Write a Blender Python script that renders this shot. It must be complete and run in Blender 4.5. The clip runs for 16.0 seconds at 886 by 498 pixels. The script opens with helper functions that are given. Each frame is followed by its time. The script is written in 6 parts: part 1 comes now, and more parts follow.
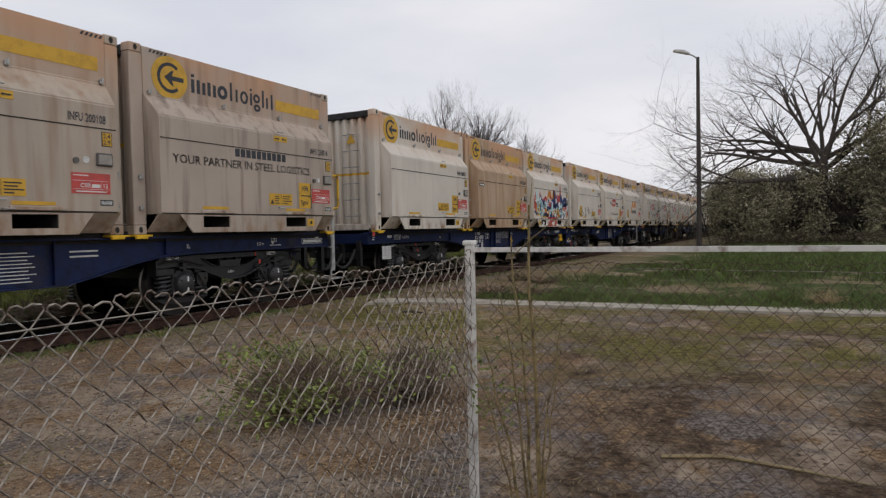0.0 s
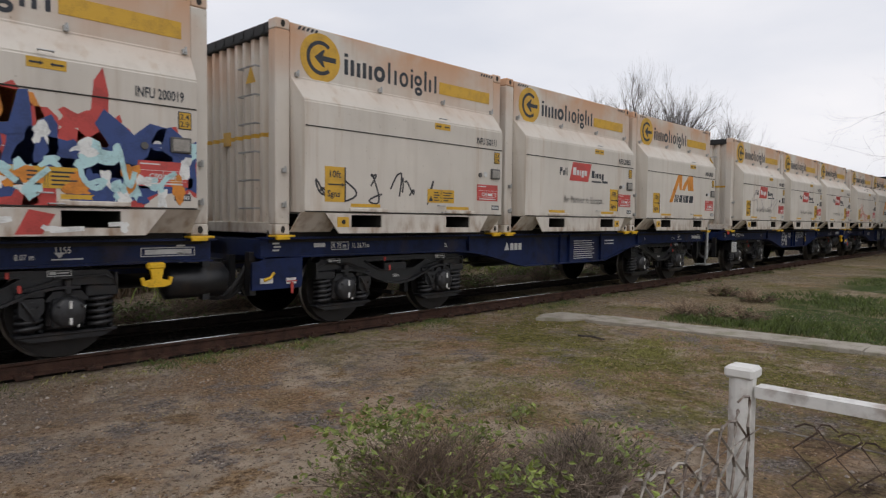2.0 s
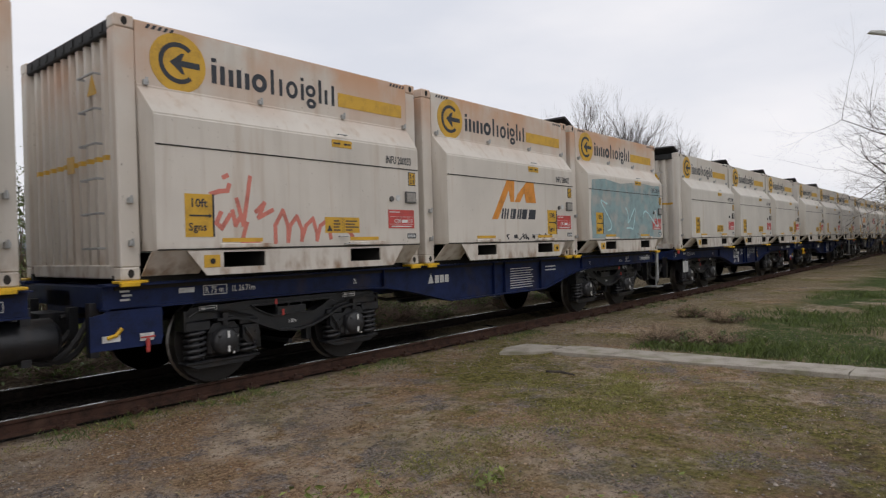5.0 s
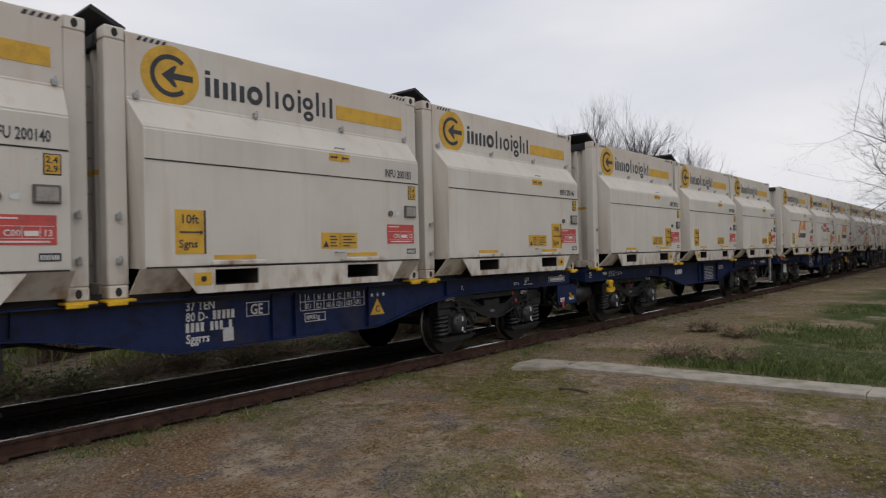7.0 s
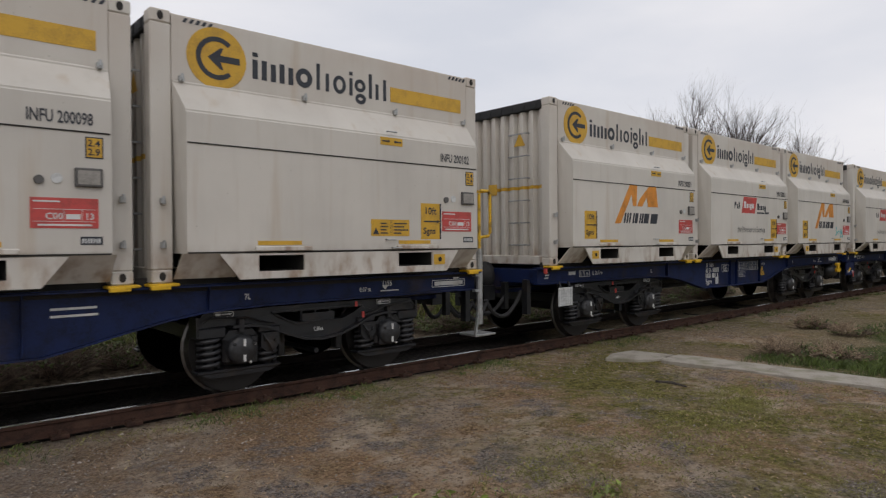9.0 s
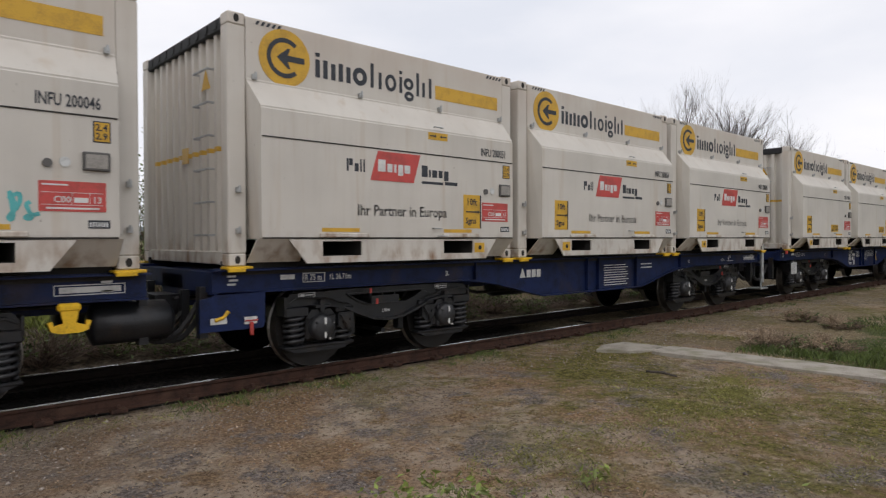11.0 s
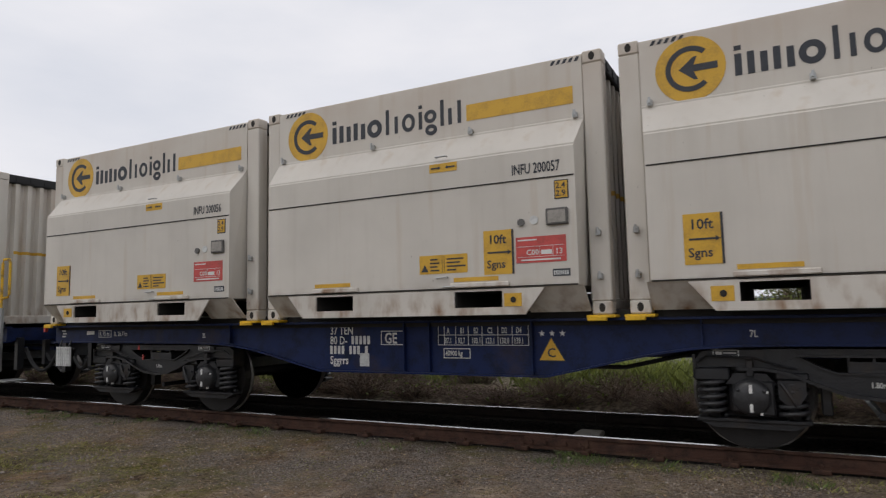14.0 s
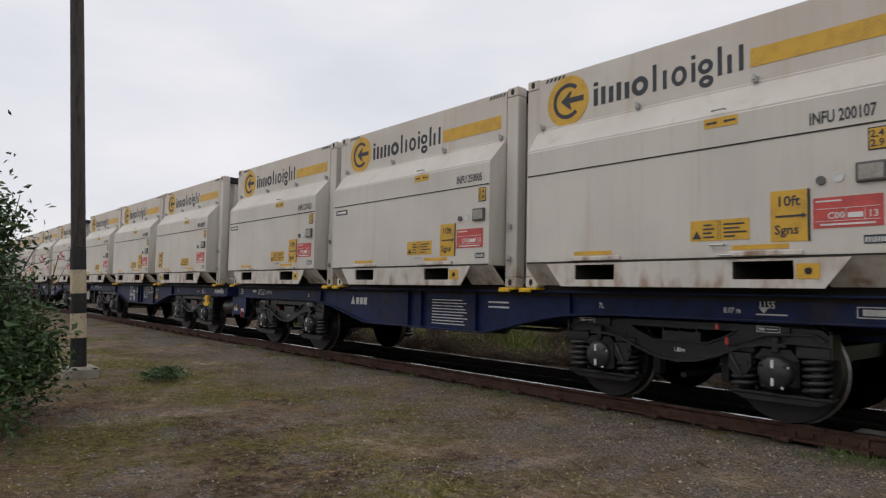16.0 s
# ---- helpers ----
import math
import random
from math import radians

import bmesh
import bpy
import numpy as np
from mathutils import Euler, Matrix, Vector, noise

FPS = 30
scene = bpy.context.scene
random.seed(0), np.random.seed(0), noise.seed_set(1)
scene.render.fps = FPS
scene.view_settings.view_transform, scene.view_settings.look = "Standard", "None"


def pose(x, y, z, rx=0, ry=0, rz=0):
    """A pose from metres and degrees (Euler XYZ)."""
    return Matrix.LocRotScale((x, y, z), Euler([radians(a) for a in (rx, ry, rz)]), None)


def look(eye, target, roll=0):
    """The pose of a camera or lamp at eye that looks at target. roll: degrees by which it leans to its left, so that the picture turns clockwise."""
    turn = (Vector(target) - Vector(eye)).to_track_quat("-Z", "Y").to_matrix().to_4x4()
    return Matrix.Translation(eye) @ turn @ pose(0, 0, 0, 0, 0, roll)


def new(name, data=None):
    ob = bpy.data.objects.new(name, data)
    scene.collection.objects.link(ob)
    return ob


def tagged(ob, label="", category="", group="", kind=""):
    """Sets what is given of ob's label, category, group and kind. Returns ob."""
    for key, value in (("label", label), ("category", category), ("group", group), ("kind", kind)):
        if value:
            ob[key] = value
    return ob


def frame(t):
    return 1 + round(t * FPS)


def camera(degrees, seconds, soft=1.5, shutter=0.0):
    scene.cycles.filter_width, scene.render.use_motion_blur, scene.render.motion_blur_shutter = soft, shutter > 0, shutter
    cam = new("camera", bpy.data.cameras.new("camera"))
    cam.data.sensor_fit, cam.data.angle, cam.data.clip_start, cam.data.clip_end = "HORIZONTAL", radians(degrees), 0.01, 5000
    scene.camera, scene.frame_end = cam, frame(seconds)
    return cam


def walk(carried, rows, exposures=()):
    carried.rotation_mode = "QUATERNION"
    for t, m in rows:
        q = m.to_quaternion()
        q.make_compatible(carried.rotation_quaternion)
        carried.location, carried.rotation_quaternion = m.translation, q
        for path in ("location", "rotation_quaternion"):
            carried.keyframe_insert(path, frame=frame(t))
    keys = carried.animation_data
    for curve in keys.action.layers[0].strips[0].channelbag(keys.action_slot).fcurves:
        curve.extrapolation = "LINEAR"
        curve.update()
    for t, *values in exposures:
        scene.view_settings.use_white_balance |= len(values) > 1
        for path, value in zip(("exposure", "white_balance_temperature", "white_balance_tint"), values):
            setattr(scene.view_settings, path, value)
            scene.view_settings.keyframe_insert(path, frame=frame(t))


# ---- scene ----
# camera: handheld, standing behind a wire fence beside the track
cam = camera(68.53, 16.0, soft=1.25, shutter=0.05)
PATH = [
    (0.0, pose(-1.687, -7.259, 1.277, 88.32, 1.16, -62.00)),
    (0.5, pose(-1.279, -7.024, 1.362, 89.63, -0.24, -55.26)),
    (1.0, pose(-0.987, -6.712, 1.434, 89.76, -0.61, -50.80)),
    (1.5, pose(-0.655, -6.551, 1.439, 89.36, -0.38, -49.11)),
    (2.0, pose(-0.304, -6.418, 1.487, 87.41, -0.64, -46.24)),
    (2.5, pose(-0.088, -6.290, 1.492, 87.28, 0.36, -47.34)),
    (3.0, pose(0.106, -6.190, 1.491, 89.24, 2.18, -47.27)),
    (3.5, pose(0.343, -6.138, 1.510, 91.39, 1.89, -42.62)),
    (4.0, pose(0.411, -6.036, 1.495, 90.70, 3.61, -38.94)),
    (4.5, pose(0.291, -6.057, 1.518, 90.34, 2.61, -41.31)),
    (5.0, pose(0.295, -5.999, 1.534, 89.71, 1.54, -49.74)),
    (7.5, pose(0.233, -5.931, 1.653, 90.84, 0.85, -48.42)),
    (8.0, pose(0.191, -5.916, 1.649, 90.80, 1.28, -44.98)),
    (10.5, pose(0.017, -6.007, 1.638, 88.25, -0.16, -40.41)),
    (11.0, pose(0.155, -5.935, 1.548, 89.14, 0.14, -42.01)),
    (11.5, pose(0.199, -5.968, 1.554, 89.40, 0.37, -41.94)),
    (12.0, pose(0.252, -5.965, 1.543, 89.88, 0.71, -41.20)),
    (12.5, pose(0.217, -5.871, 1.521, 92.02, 1.54, -29.74)),
    (13.0, pose(0.057, -5.813, 1.451, 94.43, 1.68, -6.49)),
    (13.5, pose(-0.053, -5.768, 1.429, 95.54, 1.63, 11.30)),
    (14.0, pose(-0.162, -5.771, 1.345, 95.55, 1.23, 27.54)),
    (14.5, pose(-0.171, -5.801, 1.303, 95.26, 0.02, 37.63)),
    (15.0, pose(-0.162, -5.734, 1.289, 94.57, -1.35, 41.43)),
    (15.5, pose(-0.157, -5.643, 1.232, 94.29, -1.60, 46.61)),
    (16.0, pose(-0.107, -5.665, 1.219, 93.81, -1.23, 49.18)),
]
walk(cam, PATH, exposures=((0.0, -0.24, 6640, 12.5), (1.5, -0.19, 6640, 12.5), (2.5, -0.10, 6640, 12.5), (3.0, -0.15, 6640, 12.5), (3.5, -0.23, 6640, 12.5), (4.0, -0.22, 6640, 12.5), (4.5, -0.13, 6640, 12.5), (5.0, -0.15, 6640, 12.5), (7.5, -0.30, 6640, 12.5), (8.0, -0.30, 6640, 12.5), (10.5, -0.06, 6640, 12.5), (11.0, -0.01, 6640, 12.5), (12.0, -0.08, 6640, 12.5), (13.0, -0.15, 6640, 12.5), (14.5, -0.19, 6640, 12.5), (16.0, -0.20, 6640, 12.5)))

# the train: metres along the track, at the first container of a unit
TRAIN_X0, SPEED, SLOWING, BEND = -4.166, 9.4740, -0.0662, -0.0224
DRIFT = (0.4533, 0.1160, -0.4625, -0.4691, 0.2046, 0.1774)
STEP_A, STEP_B, PITCH = 13.690, 13.023, 4.1257

# ---- world and sun: a bright overcast day ----
world = bpy.data.worlds.new("overcast")
scene.world = world
world.use_nodes = True
wn, wl = world.node_tree.nodes, world.node_tree.links
wn.clear()
SUN_UP, SUN_TURN = radians(48), radians(215)
sky = wn.new("ShaderNodeTexSky")
sky.sky_type, sky.sun_disc = "NISHITA", False
sky.sun_elevation, sky.sun_rotation = SUN_UP, SUN_TURN
sky.air_density, sky.dust_density, sky.ozone_density = 1.0, 4.0, 1.0
coord = wn.new("ShaderNodeTexCoord")
stretch = wn.new("ShaderNodeMapping")
stretch.inputs["Scale"].default_value = (1.0, 1.0, 3.0)
clouds = wn.new("ShaderNodeTexNoise")
clouds.inputs["Scale"].default_value, clouds.inputs["Detail"].default_value = 2.2, 5.0
ramp = wn.new("ShaderNodeValToRGB")
ramp.color_ramp.elements[0].position, ramp.color_ramp.elements[0].color = 0.3, (6.6, 7.0, 7.7, 1)
ramp.color_ramp.elements[1].position, ramp.color_ramp.elements[1].color = 0.72, (8.6, 8.7, 9.0, 1)
veil = wn.new("ShaderNodeMixRGB")
veil.inputs["Fac"].default_value = 0.93
back = wn.new("ShaderNodeBackground")
back.inputs["Strength"].default_value = 0.122
wout = wn.new("ShaderNodeOutputWorld")
wl.new(coord.outputs["Generated"], stretch.inputs["Vector"])
wl.new(stretch.outputs["Vector"], clouds.inputs["Vector"])
wl.new(clouds.outputs["Fac"], ramp.inputs["Fac"])
wl.new(sky.outputs["Color"], veil.inputs["Color1"])
wl.new(ramp.outputs["Color"], veil.inputs["Color2"])
wl.new(veil.outputs["Color"], back.inputs["Color"])
wl.new(back.outputs["Background"], wout.inputs["Surface"])

sun_data = bpy.data.lights.new("sun", "SUN")
sun_data.energy, sun_data.angle, sun_data.color = 0.42, radians(25), (1.0, 0.965, 0.92)
sun = new("sun", sun_data)
sun.matrix_basis = look((0, 0, 30), (9.0, 15.0, 10.0))


# ---- materials ----
def tint(c, k):
    return tuple(min(1.0, max(0.0, v * k)) for v in c[:3]) + (1,)


def material(name, colour, rough=0.6, metal=0.0, dark=None, scale=6.0, fine=60.0, amount=0.5, bump=0.15, second=None, second_scale=1.2, second_at=0.6, streak=1.0, island=False, spec=0.5):
    """A surface with grain at two scales; second is a stain colour with its own patches."""
    m = bpy.data.materials.new(name)
    m.use_nodes = True
    n, l = m.node_tree.nodes, m.node_tree.links
    bsdf = n["Principled BSDF"]
    bsdf.inputs["Roughness"].default_value, bsdf.inputs["Metallic"].default_value = rough, metal
    bsdf.inputs["Specular IOR Level"].default_value = spec
    tc = n.new("ShaderNodeTexCoord")
    mp = n.new("ShaderNodeMapping")
    mp.inputs["Scale"].default_value = (1, 1, streak)
    l.new(tc.outputs["Object"], mp.inputs["Vector"])
    big, small = n.new("ShaderNodeTexNoise"), n.new("ShaderNodeTexNoise")
    for tex, s, d in ((big, scale, 5), (small, fine, 3)):
        tex.inputs["Scale"].default_value, tex.inputs["Detail"].default_value = s, d
        l.new(mp.outputs["Vector"], tex.inputs["Vector"])
    mix = n.new("ShaderNodeMixRGB")
    mix.inputs["Color1"].default_value = tuple(dark) + (1,) if dark else tint(colour, 0.62)
    mix.inputs["Color2"].default_value = tuple(colour) + (1,)
    add = n.new("ShaderNodeMath")
    add.operation = "MULTIPLY_ADD"
    l.new(small.outputs["Fac"], add.inputs[0])
    add.inputs[1].default_value = 0.5
    l.new(big.outputs["Fac"], add.inputs[2])
    spread = n.new("ShaderNodeMapRange")
    spread.inputs["From Min"].default_value, spread.inputs["From Max"].default_value = 0.75 - 0.45 * amount, 0.75 + 0.05
    l.new(add.outputs["Value"], spread.inputs["Value"])
    l.new(spread.outputs["Result"], mix.inputs["Fac"])
    last = mix.outputs["Color"]
    if second:
        patch = n.new("ShaderNodeTexNoise")
        patch.inputs["Scale"].default_value, patch.inputs["Detail"].default_value = second_scale, 6
        l.new(mp.outputs["Vector"], patch.inputs["Vector"])
        cut = n.new("ShaderNodeMapRange")
        cut.inputs["From Min"].default_value, cut.inputs["From Max"].default_value = second_at - 0.08, second_at + 0.12
        l.new(patch.outputs["Fac"], cut.inputs["Value"])
        stain = n.new("ShaderNodeMixRGB")
        l.new(cut.outputs["Result"], stain.inputs["Fac"])
        l.new(last, stain.inputs["Color1"])
        stain.inputs["Color2"].default_value = tuple(second) + (1,)
        last = stain.outputs["Color"]
    if island:
        geo = n.new("ShaderNodeNewGeometry")
        vary = n.new("ShaderNodeHueSaturation")
        lift = n.new("ShaderNodeMapRange")
        lift.inputs["To Min"].default_value, lift.inputs["To Max"].default_value = 0.55, 1.35
        l.new(geo.outputs["Random Per Island"], lift.inputs["Value"])
        l.new(lift.outputs["Result"], vary.inputs["Value"])
        l.new(last, vary.inputs["Color"])
        last = vary.outputs["Color"]
    l.new(last, bsdf.inputs["Base Color"])
    if bump:
        bm_node = n.new("ShaderNodeBump")
        bm_node.inputs["Strength"].default_value, bm_node.inputs["Distance"].default_value = bump, 0.02
        l.new(add.outputs["Value"], bm_node.inputs["Height"])
        l.new(bm_node.outputs["Normal"], bsdf.inputs["Normal"])
    return m


def container_paint(name, colour, stain, stain_at, grime_at, top_rust, drips=0.3):
    """White coach paint with road dust in vertical runs, rust from the top rail and grime patches."""
    m = bpy.data.materials.new(name)
    m.use_nodes = True
    n, l = m.node_tree.nodes, m.node_tree.links
    bsdf = n["Principled BSDF"]
    bsdf.inputs["Roughness"].default_value, bsdf.inputs["Specular IOR Level"].default_value = 0.6, 0.22
    tc = n.new("ShaderNodeTexCoord")
    info = n.new("ShaderNodeObjectInfo")

    def noise_tex(scale, detail, stretch_xyz):
        mp = n.new("ShaderNodeMapping")
        mp.inputs["Scale"].default_value = stretch_xyz
        l.new(tc.outputs["Object"], mp.inputs["Vector"])
        l.new(info.outputs["Random"], mp.inputs["Location"])
        t = n.new("ShaderNodeTexNoise")
        t.inputs["Scale"].default_value, t.inputs["Detail"].default_value = scale, detail
        l.new(mp.outputs["Vector"], t.inputs["Vector"])
        return t

    def cut(tex, a, b):
        r = n.new("ShaderNodeMapRange")
        r.inputs["From Min"].default_value, r.inputs["From Max"].default_value = a, b
        l.new(tex, r.inputs["Value"])
        return r.outputs["Result"]

    def over(base, colour2, fac):
        x = n.new("ShaderNodeMixRGB")
        x.inputs["Color2"].default_value = tuple(colour2) + (1,)
        if isinstance(base, tuple):
            x.inputs["Color1"].default_value = base + (1,)
        else:
            l.new(base, x.inputs["Color1"])
        l.new(fac, x.inputs["Fac"])
        return x.outputs["Color"]

    runs = noise_tex(3.0, 6, (2.2, 2.2, 0.16))
    cloudy = noise_tex(1.1, 5, (1, 1, 1))
    speck = noise_tex(38, 4, (1, 1, 0.6))
    c = over(tuple(colour), tuple(v * 0.86 for v in colour), cut(cloudy.outputs["Fac"], 0.35, 0.7))
    c = over(c, stain, cut(runs.outputs["Fac"], stain_at, stain_at + 0.28))
    c = over(c, (0.17, 0.14, 0.11), cut(speck.outputs["Fac"], grime_at, grime_at + 0.12))
    sep = n.new("ShaderNodeSeparateXYZ")
    l.new(tc.outputs["Object"], sep.inputs["Vector"])
    fine = noise_tex(4.0, 6, (2.0, 2.0, 0.14))
    drip = n.new("ShaderNodeMath")
    drip.operation = "MULTIPLY"
    l.new(cut(fine.outputs["Fac"], 0.52, 0.72), drip.inputs[0])
    drip.inputs[1].default_value = drips
    c = over(c, tuple(v * 0.62 for v in stain), drip.outputs["Value"])
    rim = cut(sep.outputs["Z"], 1.55, 2.4)
    mul = n.new("ShaderNodeMath")
    mul.operation = "MULTIPLY"
    l.new(rim, mul.inputs[0])
    l.new(cut(cloudy.outputs["Fac"], 0.4, 0.62), mul.inputs[1])
    mul2 = n.new("ShaderNodeMath")
    mul2.operation = "MULTIPLY"
    l.new(mul.outputs["Value"], mul2.inputs[0])
    mul2.inputs[1].default_value = top_rust
    c = over(c, (0.6, 0.34, 0.2), mul2.outputs["Value"])
    patchy = noise_tex(5.0, 6, (1.4, 1.4, 0.7))
    foot = n.new("ShaderNodeMath")
    foot.operation = "MULTIPLY"
    l.new(cut(sep.outputs["Z"], 0.36, 0.06), foot.inputs[0])
    l.new(cut(patchy.outputs["Fac"], 0.46, 0.74), foot.inputs[1])
    c = over(c, (0.25, 0.15, 0.085), foot.outputs["Value"])
    l.new(c, bsdf.inputs["Base Color"])
    b = n.new("ShaderNodeBump")
    b.inputs["Strength"].default_value, b.inputs["Distance"].default_value = 0.08, 0.02
    l.new(cloudy.outputs["Fac"], b.inputs["Height"])
    l.new(b.outputs["Normal"], bsdf.inputs["Normal"])
    return m


WHITE = (0.63, 0.597, 0.54)
PAINT = {
    "clean": container_paint("clean container paint", WHITE, (0.5, 0.42, 0.33), 0.58, 0.72, 0.14, 0.1),
    "dusty": container_paint("dusty container paint", (0.655, 0.61, 0.545), (0.47, 0.36, 0.265), 0.57, 0.69, 0.95, 0.16),
    "rusty": container_paint("rust-stained container paint", (0.5, 0.37, 0.26), (0.36, 0.22, 0.13), 0.42, 0.68, 1.0),
    "grimy": container_paint("grimy container paint", (0.47, 0.4, 0.33), (0.33, 0.23, 0.16), 0.48, 0.68, 0.8),
    "sooty": container_paint("soot-streaked container paint", (0.45, 0.38, 0.32), (0.1, 0.07, 0.06), 0.53, 0.68, 0.8),
}
YELLOW = material("yellow sign film", (0.62, 0.36, 0.03), 0.5, dark=(0.45, 0.26, 0.03), bump=0.02)
RED = material("red sign film", (0.55, 0.07, 0.06), 0.5, dark=(0.36, 0.06, 0.05), bump=0.02)
INK = material("dark print", (0.03, 0.035, 0.045), 0.6, bump=0.02)
PRINT = material("white print", (0.68, 0.68, 0.66), 0.6, bump=0.02)
ORANGE = material("orange print", (0.68, 0.26, 0.03), 0.5, bump=0.02)
BLACK = material("black rubber", (0.018, 0.018, 0.019), 0.75, bump=0.2)
# near-black for seams and dots, and as painted shade inside hollows
SEAMSHADE = material("dark hollow steel", (0.03, 0.027, 0.024), 0.9, bump=0.2)
NAVY = material("dark blue wagon paint", (0.008, 0.018, 0.072), 0.5, dark=(0.005, 0.009, 0.03), spec=0.25, second=(0.05, 0.035, 0.025), second_scale=1.6, second_at=0.66, bump=0.05)
CAPSTEEL = material("dull axle cap steel", (0.03, 0.031, 0.034), 0.4, spec=0.5, dark=(0.014, 0.014, 0.015), scale=14, bump=0.15)
SPRINGST = material("dark spring steel", (0.026, 0.027, 0.03), 0.4, spec=0.5, dark=(0.012, 0.012, 0.013), scale=20, bump=0.1)
GREASE = material("greasy bogie steel", (0.0125, 0.0135, 0.016), 0.38, spec=0.5, scale=11, second=(0.028, 0.021, 0.017), second_scale=5, second_at=0.62, bump=0.2)
TREAD = material("polished wheel steel", (0.2, 0.19, 0.18), 0.4, metal=1.0, bump=0.05)
WHEELST = material("brown wheel steel", (0.016, 0.014, 0.013), 0.6, metal=0.2, bump=0.15)
LOCKY = material("yellow lock paint", (0.75, 0.45, 0.015), 0.5, second=(0.12, 0.07, 0.03), second_scale=9, second_at=0.62)
GALV = material("galvanised steel", (0.42, 0.43, 0.43), 0.45, metal=0.7, bump=0.08)
GREYBOX = material("dark grey box steel", (0.12, 0.115, 0.11), 0.6, metal=0.3, bump=0.05)
STEELPLATE = material("dull steel plate", (0.33, 0.31, 0.28), 0.6, metal=0.2, bump=0.05)
PALE = material("pale grey plate", (0.6, 0.61, 0.6), 0.6, bump=0.05)
RUSTY = material("rusted rail steel", (0.06, 0.031, 0.022), 0.85, spec=0.2, dark=(0.026, 0.016, 0.013), scale=9, second=(0.085, 0.048, 0.033), second_scale=5, second_at=0.62, bump=0.4)
# darker copy for the far rail: oil, plus its shaded face put into the colour
SHADEDRAIL = material("oily dark rail steel", (0.022, 0.016, 0.013), 0.8, dark=(0.012, 0.009, 0.008), scale=9, spec=0.15, bump=0.3)
RAILTOP = material("polished rail head", (0.5, 0.5, 0.5), 0.2, metal=1.0, bump=0.03)
CONCRETE = material("weathered concrete", (0.35, 0.32, 0.27), 0.9, dark=(0.2, 0.175, 0.14), scale=4, second=(0.2, 0.19, 0.12), second_scale=3, second_at=0.6, bump=0.4)
# sleeper colour kept near black to carry the shade under the wagons
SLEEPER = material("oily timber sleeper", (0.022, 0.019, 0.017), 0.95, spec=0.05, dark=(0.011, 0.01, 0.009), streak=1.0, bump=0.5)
WIRE = material("weathered fence wire", (0.34, 0.31, 0.27), 0.6, metal=0.1, dark=(0.11, 0.088, 0.07), scale=30, second=(0.09, 0.05, 0.032), second_scale=22, second_at=0.55)
RUSTWIRE = material("rusted thin wire", (0.1, 0.065, 0.047), 0.85, dark=(0.04, 0.026, 0.02), scale=30)
WHITEPAINT = material("chipped white paint", (0.68, 0.67, 0.64), 0.55, second=(0.24, 0.16, 0.12), second_scale=16, second_at=0.6, bump=0.15)
TIMBER = material("tarred timber pole", (0.06, 0.05, 0.045), 0.85, dark=(0.025, 0.02, 0.018), streak=0.15, scale=20, bump=0.5)
CREAM = material("cream band paint", (0.6, 0.5, 0.34), 0.7, second=(0.2, 0.15, 0.1), second_scale=9, second_at=0.66)
BLACKPAINT = material("black band paint", (0.02, 0.02, 0.02), 0.6)
BARK = material("grey-brown bark", (0.085, 0.07, 0.06), 0.9, dark=(0.035, 0.028, 0.025), bump=0.4)
SAPBARK = material("olive-brown young bark", (0.25, 0.19, 0.085), 0.8, dark=(0.12, 0.085, 0.04), scale=25, second=(0.07, 0.05, 0.03), second_scale=30, second_at=0.58)
TWIG = material("dry twig bark", (0.2, 0.145, 0.1), 0.9, dark=(0.08, 0.055, 0.045), island=True)
STRAW = material("brown dead stalk", (0.38, 0.29, 0.2), 0.9, dark=(0.14, 0.09, 0.06), island=True, bump=0)
DEADTWIG = material("grey dead twig", (0.27, 0.215, 0.165), 0.9, dark=(0.06, 0.045, 0.038), island=True, bump=0)
LITTER = material("brown leaf flake", (0.37, 0.26, 0.165), 0.9, dark=(0.12, 0.076, 0.047), island=True, bump=0)
LEAF = material("spring leaf", (0.2, 0.245, 0.05), 0.55, dark=(0.085, 0.11, 0.022), island=True, bump=0)
DARKLEAF = material("dark juniper leaf", (0.06, 0.115, 0.035), 0.6, dark=(0.025, 0.05, 0.018), island=True, bump=0)
BUSHLEAF = material("dull olive bush leaf", (0.3, 0.275, 0.175), 0.8, dark=(0.14, 0.13, 0.085), island=True, bump=0)
THICKET = material("dull thicket leaf", (0.14, 0.18, 0.055), 0.65, dark=(0.06, 0.08, 0.026), island=True, bump=0)
GRASS = material("green grass", (0.105, 0.145, 0.032), 0.6, dark=(0.05, 0.07, 0.017), island=True, bump=0)
OLIVE = material("mossy grass", (0.28, 0.265, 0.08), 0.8, dark=(0.12, 0.12, 0.035), island=True, bump=0)
FRESH = material("yellow-green spring grass", (0.27, 0.31, 0.075), 0.6, dark=(0.12, 0.155, 0.035), island=True, bump=0)
BRAMBLE = material("dark bramble twig", (0.25, 0.185, 0.14), 0.9, dark=(0.1, 0.07, 0.055), island=True, bump=0)
DRYGRASS = material("dry grass", (0.36, 0.28, 0.15), 0.8, dark=(0.2, 0.15, 0.08), island=True, bump=0)
STONE = material("earthy pebble", (0.34, 0.29, 0.245), 0.9, dark=(0.08, 0.06, 0.047), island=True)
# distance haze is mixed into these two pale blue-grey colours
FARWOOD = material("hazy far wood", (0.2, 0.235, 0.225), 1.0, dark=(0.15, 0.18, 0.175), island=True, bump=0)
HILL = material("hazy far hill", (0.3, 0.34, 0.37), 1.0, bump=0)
LAMPGLASS = material("milky lamp bowl", (0.6, 0.6, 0.58), 0.4, bump=0)
